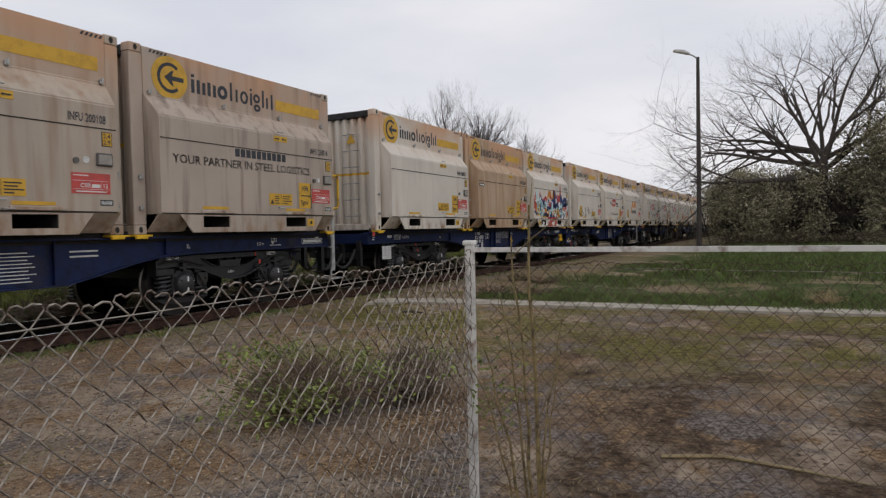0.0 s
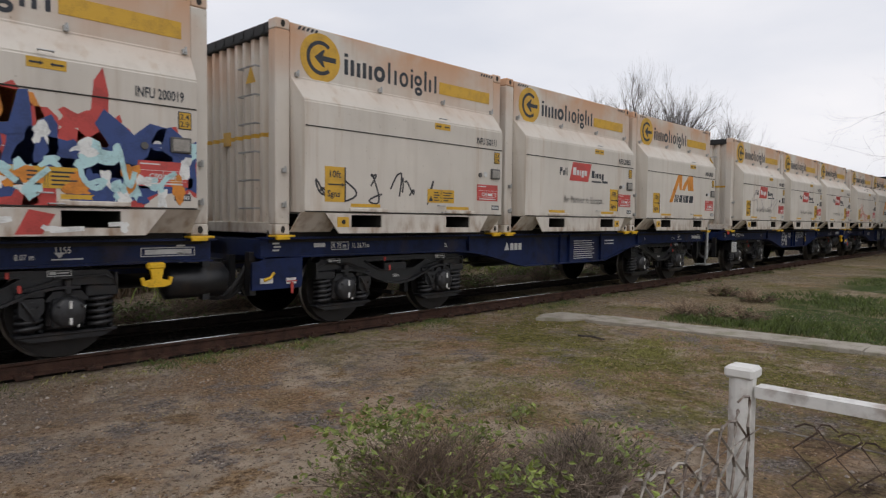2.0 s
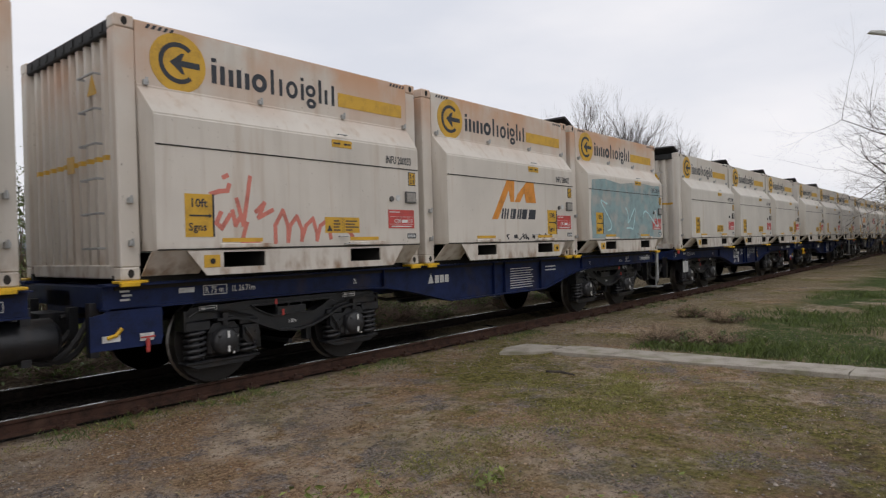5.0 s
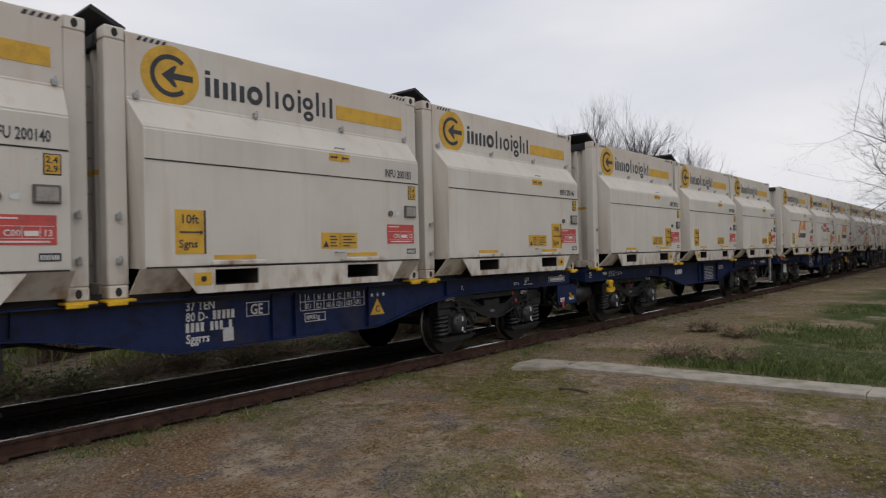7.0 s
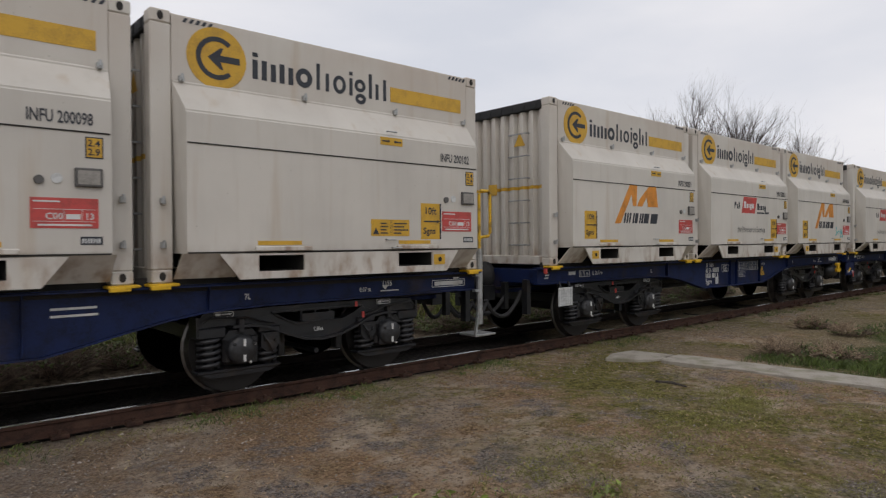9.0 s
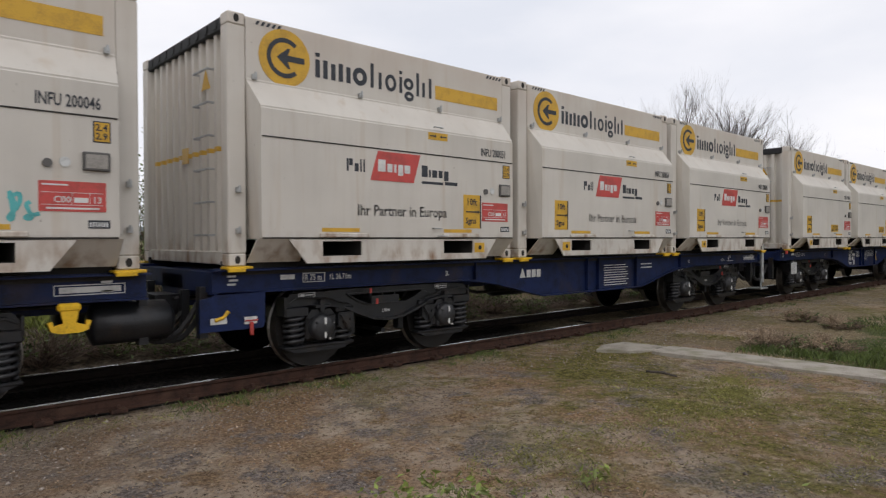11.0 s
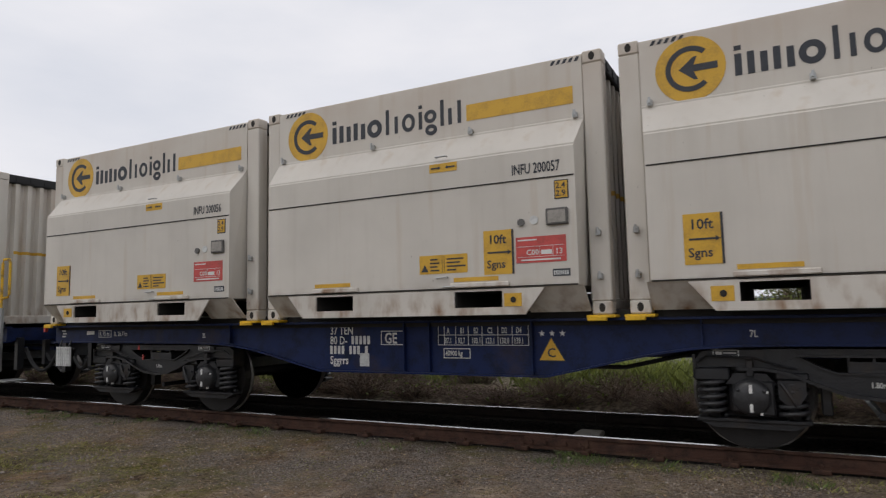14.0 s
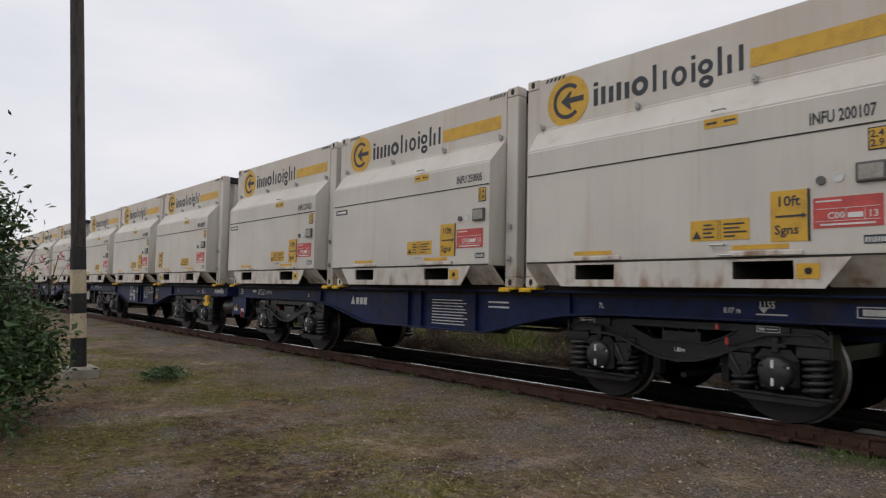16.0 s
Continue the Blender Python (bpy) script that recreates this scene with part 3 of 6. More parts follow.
def c_roof(bm):
    prism(bm, [(0.03, 2.392), (0.03, 2.412), (0.6, 2.425), (WC / 2, 2.435), (WC - 0.6, 2.425), (WC - 0.03, 2.412), (WC - 0.03, 2.392)], 0.14, LC - 0.14, "x")


def c_lid(bm):
    """A raised roof flap at one end."""
    prism(bm, [(-0.1, 2.555), (-0.08, 2.59), (0.22, 2.45), (0.2, 2.42)], 0.06, WC - 0.06)


def rot_c(bm):
    """Turns a mesh to the container's other long side and end."""
    for v in bm.verts:
        v.co.x, v.co.y = LC - v.co.x, WC - v.co.y


def c_hinge(bm):
    soft_box(bm, -0.022, 0.022, -0.05, 0.0, -0.02, 0.035, 0.006)
    tube(bm, [(0, -0.055, 0.0), (0, -0.055, 0.05)], 0.012, 6)


def c_handle(bm):
    for x in (-0.055, 0.055):
        box(bm, x - 0.006, x + 0.006, -0.035, 0.0, -0.006, 0.006)
    tube(bm, [(-0.06, -0.035, 0), (0.06, -0.035, 0)], 0.008, 6)


def c_seam(bm):
    box(bm, 0.235, LC - 0.235, -0.006, 0.004, -0.006, 0.006)


def plate(w, h, mat, d=0.004):
    return shared("plate %.3f %.3f %s" % (w, h, mat.name), mat, lambda bm: box(bm, 0, w, -d, 0.0005, 0, h))


def put(name, me, con, x, z, y=Y_OUT, label=""):
    return link(name, me, con, label, pose(x, y + 0.004, z))


def on_top(name, me, holder, x, z, lift=0.0065, label=""):
    return link(name, me, holder, label, pose(x, -lift, z))


def emblem(con, y):
    """A round yellow badge with a dark open ring and a bar arrow, and a word reduced to dark blocks beside a yellow bar."""
    badge = link("badge", shared("badge", YELLOW, lambda bm: disc(bm, 0, -0.004, 0, 0.285, 0.004, 32)), con, "round yellow badge with dark ring", pose(0.6, y + 0.004, 2.075))

    def ring(bm):
        a0, a1, k = radians(48), radians(312), 22
        for i in range(k):
            a, b = a0 + (a1 - a0) * i / k, a0 + (a1 - a0) * (i + 1) / k
            prism(bm, [(0.155 * math.cos(a), 0.155 * math.sin(a)), (0.2 * math.cos(a), 0.2 * math.sin(a)), (0.2 * math.cos(b), 0.2 * math.sin(b)), (0.155 * math.cos(b), 0.155 * math.sin(b))], -0.007, -0.0045)
        bmesh.ops.remove_doubles(bm, verts=bm.verts, dist=0.0005)

    def pointer(bm):
        prism(bm, [(-0.09, 0), (0.03, 0.1), (0.06, 0.1), (0.03, 0.03), (0.22, 0.03), (0.22, -0.03), (0.03, -0.03), (0.06, -0.1), (0.03, -0.1)], -0.007, -0.0045)
    link("badge_mark", shared("badge_mark", INK, ring), badge)
    link("badge_arrow", shared("badge_arrow", INK, pointer), badge)

    # plain upright bars and rings, no letters
    def bar(w, h, low):
        return shared("word bar %.3f %.3f %.3f" % (w, h, low), INK, lambda bm: prism(bm, [(0, low), (w, low), (w, h), (0, h)], -0.003, 0.0005))

    def loop(w, h, low, k):
        """A round ring of stroke k."""
        def build(bm):
            n, cx, cz, a, b = 18, w / 2, (low + h) / 2, w / 2, (h - low) / 2
            for i in range(n):
                p, q = 2 * math.pi * i / n, 2 * math.pi * (i + 1) / n
                prism(bm, [(cx + a * math.cos(p), cz + b * math.sin(p)), (cx + a * math.cos(q), cz + b * math.sin(q)), (cx + (a - k) * math.cos(q), cz + (b - k) * math.sin(q)), (cx + (a - k) * math.cos(p), cz + (b - k) * math.sin(p))], -0.003, 0.0005)
            bmesh.ops.remove_doubles(bm, verts=bm.verts, dist=0.0005)
        return shared("word ring %.3f %.3f %.3f" % (w, h, low), INK, build)
    bold, fine = 0.054, 0.04
    for x, me in ((0.95, bar(bold, 0.185, 0)), (0.95, bar(bold, 0.255, 0.215)), (1.045, bar(bold, 0.19, 0)), (1.142, bar(bold, 0.17, 0)), (1.236, bar(bold, 0.19, 0)), (1.333, bar(bold, 0.17, 0)), (1.415, loop(0.19, 0.192, -0.005, bold)),
                  (1.655, bar(fine, 0.27, 0)), (1.765, bar(fine, 0.185, 0)), (1.855, loop(0.16, 0.19, -0.004, fine)), (2.06, bar(fine, 0.185, 0)), (2.06, bar(fine, 0.255, 0.218)), (2.125, loop(0.145, 0.19, 0.05, fine)), (2.135, loop(0.14, 0.035, -0.08, fine)),
                  (2.315, bar(fine, 0.27, 0)), (2.405, bar(fine, 0.17, 0)), (2.51, bar(fine, 0.235, 0))):
        link("print_block", me, con, m=pose(x, y + 0.003, 1.945))
    put("yellow_bar", plate(1.09, 0.165, YELLOW), con, 2.61, 1.95, y)


def stripes(bm):
    for i in range(5):
        x = i * 0.058
        prism(bm, [(x, 0), (x + 0.03, 0), (x + 0.055, 0.04), (x + 0.025, 0.04)], -0.003, 0.0005)


def scrawl(bm, seed, x0, z0, w, h, letters, width):
    rng = random.Random(seed)
    for i in range(letters):
        cx = x0 + w * (i + 0.2) / letters
        pts, x, z = [], cx, z0 + rng.uniform(0.1, 0.4) * h
        for k in range(rng.randint(5, 8)):
            pts.append((x, z))
            x = cx + rng.uniform(-0.1, 1.0) * w / letters
            z = z0 + rng.uniform(0, 1) * h
        smooth_pts = []
        for a, b, c in zip(pts, pts[1:], pts[2:]):
            m0, m1 = ((a[0] + b[0]) / 2, (a[1] + b[1]) / 2), ((b[0] + c[0]) / 2, (b[1] + c[1]) / 2)
            for t in (0, 0.25, 0.5, 0.75):
                smooth_pts.append(tuple((1 - t) ** 2 * m0[q] + 2 * t * (1 - t) * b[q] + t * t * m1[q] for q in (0, 1)))
        ribbon(bm, smooth_pts, width, -0.003, 0.003)


def blobs(bm, seed, n, x0, x1, z0, z1, size, lift):
    rng = random.Random(seed)
    for i in range(n):
        cx, cz = x0 + (x1 - x0) * (i + rng.uniform(0.1, 0.9)) / n, rng.uniform(z0, z1)
        k, r = 18, size * rng.uniform(0.6, 1.3)
        sq, p1, p2, n1 = rng.uniform(0.6, 1.5), rng.uniform(0, 6.28), rng.uniform(0, 6.28), rng.choice((2, 3, 4))
        ring = []
        for j in range(k):
            t = 2 * math.pi * j / k
            q = r * (1 + 0.32 * math.sin(n1 * t + p1) + 0.16 * math.sin(5 * t + p2))
            ring.append((min(3.74, max(0.24, cx + q * sq * math.cos(t))), min(1.5, max(0.275, cz + q / sq * math.sin(t)))))
        prism(bm, ring, -lift, 0.0)


TAG_LINES = {
    "pink": (
        [(0.77, 0.8), (0.86, 0.83), (0.95, 0.84), (0.97, 0.9)], [(0.91, 0.97), (0.95, 0.99)], [(0.87, 0.62), (0.82, 0.52), (0.88, 0.47), (0.97, 0.6)],
        [(1.0, 0.64), (1.03, 0.5), (1.1, 0.6)], [(1.05, 0.76), (1.12, 0.5), (1.21, 0.99)], [(1.16, 0.52), (1.1, 0.34), (1.3, 0.33)], [(1.27, 0.64), (1.37, 0.73), (1.3, 0.58), (1.47, 0.66)],
        [(1.5, 0.32), (1.5, 0.5), (1.6, 0.66), (1.66, 0.5), (1.66, 0.33), (1.69, 0.5), (1.78, 0.6), (1.85, 0.45), (1.84, 0.34), (1.9, 0.5), (2.0, 0.58), (2.05, 0.42), (2.05, 0.34), (2.1, 0.5), (2.2, 0.56), (2.25, 0.36)],
        [(2.18, 0.55), (2.4, 0.55), (2.58, 0.38)], [(2.2, 0.5), (2.4, 0.5)]),
}


def container(skin, paint, number, plate_right, label, lid=False, tag=""):
    """One freight container; its origin is the lower corner of the long side that faces the yard."""
    p = PAINT[paint]
    con = thing("freight_container", label, "container", "containers on the train")
    link("shell", shared("shell " + paint, p, c_shell), con)
    link("lower_rail", shared("lower_rail " + paint, p, lambda bm: c_skirt(bm, -BULGE, -BULGE + 0.02)), con)
    link("lower_rail", shared("lower_rail far " + paint, p, lambda bm: c_skirt(bm, WC + BULGE - 0.02, WC + BULGE)), con)
    # tunnel walls coloured near black to deepen the shade inside
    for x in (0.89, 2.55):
        link("fork_pocket", shared("fork_pocket", SEAMSHADE, c_pocket), con, "dark fork-lift tunnel through the base", pose(x, 0, 0))
    web = shared("web " + paint, p, c_under)
    for m in (pose(0, 0, 0), pose(LC - 0.95, 0, 0), pose(0.95, WC, 0, 0, 0, 180), pose(LC, WC, 0, 0, 0, 180)):
        link("end_web", web, con, m=m)
    link("roof", shared("roof " + paint, p, c_roof), con)
    for far in (0, 1):
        for right in (0, 1):
            for key, fn, name, mat in (("post", c_post, "corner_post", p),):
                def build(bm, fn=fn):
                    fn(bm)
                    for v in bm.verts:
                        v.co = (LC - v.co.x if right else v.co.x, WC - v.co.y if far else v.co.y, v.co.z)
                link(name, shared("%s %d%d %s" % (key, far, right, paint), mat, build), con)
            for top in (0, 1):
                def build(bm, fn=c_casting):
                    fn(bm)
                    for v in bm.verts:
                        v.co = (LC - v.co.x if right else v.co.x, WC - v.co.y if far else v.co.y, v.co.z + top * (HC - 0.118))
                cast = link("corner_casting", shared("casting %d%d%d %s" % (far, right, top, paint), p, build), con)
                if not far:
                    def hole(bm):
                        c_hole(bm)
                        for v in bm.verts:
                            v.co = (LC - v.co.x if right else v.co.x, v.co.y, v.co.z + top * (HC - 0.118))
                    link("lock_hole", shared("hole %d%d" % (right, top), SEAMSHADE, hole), cast)
    for turned in (0, 1):
        for key, fn, mat in (("end_wall", c_end, p), ("end_sill", c_end_rail, p), ("top_rail", c_top_rail, BLACK)):
            def build(bm, fn=fn):
                fn(bm)
                if turned:
                    rot_c(bm)
            link(key, shared("%s %d %s" % (key, turned, mat.name), mat, build), con, "dark sealing rail" if key == "top_rail" else "")

        def band(bm):
            """A painted strip that follows the ribs."""
            w = (WC - 0.32) / 11
            pts = [p for i in range(11) for p in ((0.16 + i * w, 0.043), (0.16 + (i + 0.35) * w, 0.043), (0.16 + (i + 0.47) * w, 0.118), (0.16 + (i + 0.87) * w, 0.118))][:-2]
            lo, hi = [bm.verts.new((x, y, 1.13)) for y, x in pts], [bm.verts.new((x, y, 1.178)) for y, x in pts]
            for i in range(len(pts) - 1):
                bm.faces.new((lo[i], lo[i + 1], hi[i + 1], hi[i]))
            if turned:
                rot_c(bm)

        def band_sign(bm):
            box(bm, 0.034, 0.04, 1.08, 1.26, 1.07, 1.24)
            if turned:
                rot_c(bm)
        link("yellow_band", shared("band %d" % turned, YELLOW, band), con)
        link("band_sign", shared("band sign %d" % turned, YELLOW, band_sign), con)

        for i in range(6):
            def rung(bm):
                z = 0.3 + i * 0.33
                tube(bm, [(0.05, 0.42, z), (-0.02, 0.42, z), (-0.02, 0.78, z), (0.05, 0.78, z)], 0.012, 5)
                if turned:
                    rot_c(bm)
            link("rung", shared("rung %d %d" % (turned, i), GALV, rung), con)

        def warn(bm):
            prism(bm, [(0.5, 1.78), (0.72, 1.78), (0.61, 1.98)], 0.037, 0.042, "x")
            if turned:
                rot_c(bm)
        link("warning_sign", shared("warn %d" % turned, YELLOW, warn), con)
    if lid:
        link("roof_flap", shared("roof_flap", BLACK, c_lid), con, "raised black roof flap")
    emblem(con, Y_UP)
    # fittings on the long side
    link("seam", shared("seam", SEAMSHADE, c_seam), con, m=pose(0, -BULGE, 1.235))
    link("seam", shared("seam", SEAMSHADE, c_seam), con, m=pose(0, -BULGE, 0.268))
    for x in (0.26, 1.5, 2.66, 3.72):
        link("hinge", shared("hinge", GALV, c_hinge), con, m=pose(x, 0, 1.82))
    for x, z in ((2.44, 1.555), (2.42, 0.38), (2.5, 0.29)):
        link("handle", shared("handle", GALV, c_handle), con, m=pose(x, -BULGE, z))
    for x in (0.09, LC - 0.09):
        link("lashing_ring", shared("hinge", GALV, c_hinge), con, m=pose(x, 0, 0.72))
        link("lashing_ring", shared("hinge", GALV, c_hinge), con, m=pose(x, 0, 0.33))
    link("hazard_stripes", shared("stripes", INK, stripes), con, m=pose(0.28, -0.001, 2.345))
    link("hazard_stripes", shared("stripes", INK, stripes), con, m=pose(3.49, -0.001, 2.345))
    # plates and labels
    s = put("arrow_label", plate(0.3, 0.085, YELLOW), con, 2.3, 1.41)
    for k in (0, 1):
        q = [(0.02, 0.035), (0.1, 0.035), (0.1, 0.025), (0.125, 0.042), (0.1, 0.06), (0.1, 0.05), (0.02, 0.05)]
        on_top("arrow", shared("arrow %d" % k, INK, lambda bm: prism(bm, [(0.3 - a if k else a, c) for a, c in q], -0.002, 0)), s, 0, 0)
    link("number_writing", writing("INFU " + number, 0.135, INK, 0.62), con, m=pose(3.16, Y_OUT, 1.29))
    s = put("size_plate", plate(0.13, 0.17, INK), con, 3.56, 1.03)
    s2 = on_top("face", plate(0.11, 0.15, YELLOW), s, 0.01, 0.01, 0.004)
    on_top("writing", writing("2.4", 0.075, INK), s, 0.015, 0.095, 0.0105)
    on_top("writing", writing("2.9", 0.075, INK), s, 0.015, 0.025, 0.0105)
    s = put("document_box", shared("document_box", GREYBOX, lambda bm: soft_box(bm, 0, 0.2, -0.03, 0, 0, 0.15, 0.008)), con, 3.48, 0.8)
    on_top("window", plate(0.16, 0.11, STEELPLATE), s, 0.02, 0.02, 0.03)
    put("round_cap", shared("cap", GREYBOX, lambda bm: disc(bm, 0, -0.02, 0, 0.034, 0.02, 16)), con, 3.24, 0.845)
    put("round_cap", shared("cap2", PALE, lambda bm: disc(bm, 0, -0.008, 0, 0.04, 0.008, 16)), con, 3.36, 0.86)
    s = put("red_plate", plate(0.47, 0.235, RED), con, 3.18, 0.475)
    on_top("writing", writing("C00", 0.07, PRINT), s, 0.1, 0.07)
    on_top("writing", writing("13", 0.07, PRINT), s, 0.37, 0.07)
    on_top("print", shared("red rows", PRINT, lambda bm: [box(bm, a, b, -0.001, 0, c, d) for a, b, c, d in ((0.02, 0.2, 0.2, 0.212), (0.02, 0.45, 0.145, 0.149), (0.02, 0.45, 0.05, 0.054), (0.24, 0.34, 0.07, 0.11), (0.05, 0.42, 0.018, 0.032), (0.225, 0.228, 0.05, 0.147), (0.35, 0.353, 0.05, 0.147))]), s, 0, 0)
    s = put("grey_plate", plate(0.16, 0.065, INK), con, 3.52, 0.345)
    on_top("print", shared("grey rows", PALE, lambda bm: [box(bm, 0.01 + 0.02 * i, 0.023 + 0.02 * i, -0.001, 0, 0.012, 0.05) for i in range(7)]), s, 0, 0, 0.004)
    if "plain" in skin or "slogan" in skin:
        s = put("warning_label", plate(0.52, 0.18, YELLOW), con, 2.17, 0.42)
        on_top("print", shared("warning rows", INK, lambda bm: [box(bm, a, b, -0.001, 0, c, c + 0.014) for a, b, c in ((0.12, 0.2, 0.13), (0.12, 0.22, 0.095), (0.12, 0.2, 0.06), (0.12, 0.22, 0.025), (0.3, 0.48, 0.13), (0.3, 0.44, 0.095), (0.3, 0.5, 0.06), (0.3, 0.4, 0.025))] + [box(bm, 0.25, 0.254, -0.001, 0, 0.01, 0.17), box(bm, 0.272, 0.276, -0.001, 0, 0.01, 0.17), prism(bm, [(0.02, 0.02), (0.1, 0.02), (0.06, 0.09)], -0.001, 0)]), s, 0, 0)
    s = put("loading_plate", plate(0.3, 0.41, YELLOW), con, 2.86 if plate_right else 0.5, 0.385)
    on_top("writing", writing("10ft", 0.115, INK), s, 0.045, 0.285)
    on_top("writing", writing("Sgns", 0.105, INK), s, 0.03, 0.06)
    on_top("arrow", shared("long arrow", INK, lambda bm: prism(bm, [(0.04, 0.195), (0.24, 0.195), (0.24, 0.18), (0.275, 0.203), (0.24, 0.226), (0.24, 0.211), (0.04, 0.211)], -0.002, 0)), s, 0, 0)
    on_top("edge_stripe", plate(0.02, 0.41, INK, 0.002), s, 0.28, 0, 0.0045)
    for x in (0.88, 2.54):
        put("pocket_strip", plate(0.46, 0.04, YELLOW), con, x, 0.332)
        put("pocket_flange", shared("flange " + paint, p, lambda bm: soft_box(bm, 0, 0.6, -0.03, 0, 0, 0.045, 0.008)), con, x - 0.03, 0.275)
    s = put("pocket_sign", plate(0.17, 0.12, YELLOW), con, 3.05 if plate_right else 0.68, 0.09)
    on_top("dot", shared("dot", SEAMSHADE, lambda bm: disc(bm, 0.09, -0.002, 0.06, 0.028, 0.002, 12)), s, 0, 0)
    # liveries
    if "partner" in skin:
        s = put("red_slant", shared("red_slant", RED, lambda bm: prism(bm, [(0, 0), (0.6, 0), (0.7, 0.32), (0.1, 0.32)], -0.004, 0)), con, 1.48, 0.89)
        for i, (a, w, c, h) in enumerate(((0.1, 0.1, 0.1, 0.13), (0.225, 0.07, 0.1, 0.09), (0.32, 0.03, 0.1, 0.09), (0.375, 0.07, 0.07, 0.12), (0.465, 0.08, 0.1, 0.09))):
            on_top("print_block", plate(w, h, PRINT, 0.001), s, a, c, 0.0055)
        for a, w, c, h in ((0, .025, 0, .13), (.03, .045, .06, .07), (.1, .05, 0, .085), (.17, .02, 0, .13), (.21, .02, 0, .135), (1.02, .09, 0, .13), (1.13, .03, 0, .085), (1.18, .075, 0, .085), (1.28, .06, 0, .085), (1.365, .07, -.03, .115), (1.02, .33, -.08, .03), (1.38, .2, -.08, .04)):
            put("print_block", plate(w, h, INK, 0.002), con, 1.18 + a, 0.97 + c)
        put("writing", writing("Ihr Partner in Europa", 0.165, INK, 0.9), con, 1.31, 0.51)
    if "mertz" in skin:
        put("orange_mark", shared("orange_mark", ORANGE, lambda bm: [prism(bm, q, -0.004, 0) for q in ([(0, 0), (0.15, 0), (0.46, 0.46), (0.5, 0.28), (0.6, 0.28), (0.62, 0.62), (0.42, 0.62)], [(0.62, 0.28), (0.76, 0.28), (0.9, 0.44), (0.94, 0.28), (1.24, 0.28), (1.18, 0.62), (0.98, 0.62), (0.7, 0.4)])]), con, 1.26, 0.62)
        put("print", shared("slant word", INK, lambda bm: [prism(bm, [(x, 0), (x + w, 0), (x + w + 0.04, 0.16), (x + 0.04, 0.16)], -0.003, 0) for x, w in ((0, .04), (.07, .04), (.14, .04), (.24, .04), (.3, .08), (.43, .04), (.49, .05), (.62, .05), (.56, .14), (.76, .2))]), con, 1.5, 0.63)
    if "slogan" in skin:
        put("print", shared("slogan block", INK, lambda bm: [box(bm, i * 0.108, i * 0.108 + 0.085, -0.002, 0, 0, 0.115) for i in range(10)]), con, 1.5, 1.1)
        put("writing", writing("YOUR PARTNER IN STEEL LOGISTICS", 0.165, INK, 1.0), con, 0.42, 0.93)
    if "label" in skin:
        s = put("blue_label", plate(0.32, 0.075, INK), con, 0.3, 1.1)
        on_top("print", plate(0.26, 0.035, PRINT, 0.001), s, 0.03, 0.02, 0.004)
    if tag == "mural":
        for i, (col, n, za, zb, size) in enumerate((("red", 15, 0.35, 0.9, 0.27), ("red", 9, 0.9, 1.02, 0.09), ("blue", 15, 0.45, 0.82, 0.25), ("sky", 16, 0.4, 1.0, 0.11), ("chalk", 18, 0.35, 0.95, 0.075), ("amber", 9, 0.35, 0.6, 0.1), ("blue", 16, 0.32, 0.9, 0.07))):
            put("spray_paint", shared("mural %d" % i, GRAF[col], lambda bm: blobs(bm, 20 + i, n, 0.3, 3.7, za, zb, size, 0.001 + 0.0012 * i)), con, 0, 0)
        put("spray_paint", shared("mural lines", GRAF["sky"], lambda bm: scrawl(bm, 8, 0.4, 0.32, 3.2, 0.65, 9, 0.045)), con, 0, 0, Y_OUT - 0.0085)
        put("spray_paint", shared("mural peaks", GRAF["amber"], lambda bm: [prism(bm, q, -0.001, 0) for q in ([(1.45, 0.9), (1.6, 1.2), (1.85, 1.21), (1.95, 0.95)], [(1.95, 0.92), (2.1, 1.22), (2.35, 1.2), (2.5, 0.85)])]), con, 0, 0)
        put("spray_paint", shared("mural skirt", GRAF["chalk"], lambda bm: scrawl(bm, 14, 0.8, 0.03, 2.4, 0.2, 5, 0.04)), con, 0, 0)
        put("spray_paint", shared("mural skirt red", GRAF["red"], lambda bm: [prism(bm, q, -0.001, 0) for q in ([(1.5, 0.03), (1.75, 0.24), (2.1, 0.24), (2.0, 0.03)], [(2.2, 0.03), (2.3, 0.24), (2.5, 0.2), (2.4, 0.03)])]), con, 0, 0)
    elif tag:
        col, seed, x0, z0, w, h, letters, width = tag
        strokes = TAG_LINES.get(col)
        put("spray_paint", shared("tag %s %d" % (col, seed), GRAF[col], lambda bm: [ribbon(bm, q, width, -0.003, 0.003) for q in strokes] if strokes else scrawl(bm, seed, x0, z0, w, h, letters, width)), con, 0, 0)
    if "teal" in skin:
        put("spray_paint", shared("teal patch", GRAF["teal"], lambda bm: prism(bm, [(0.34, 0.3), (0.3, 0.9), (0.38, 1.42), (0.9, 1.46), (1.6, 1.4), (2.4, 1.47), (3.2, 1.44), (3.6, 1.45), (3.68, 0.7), (3.62, 0.3), (2.2, 0.28)], -0.003, 0)), con, 0, 0)
        put("spray_paint", shared("teal tag", GRAF["sky"], lambda bm: scrawl(bm, 31, 0.4, 0.35, 3.0, 0.8, 3, 0.03)), con, 0, 0, Y_OUT - 0.004)
    return con


# ---- the wagons ----
LB = 2 * PITCH + LC
DECK = 1.155


def sill_outline():
    top = 1.1
    half = [(-0.1, 0.895), (0.3, 0.9), (2.8, 0.893), (3.2, 0.882), (3.5, 0.86), (3.8, 0.815), (4.15, 0.74), (4.5, 0.657), (4.8, 0.592)]
    return [(-0.1, top)] + half + [(LB - x, z) for x, z in half[::-1]] + [(LB + 0.1, top)]


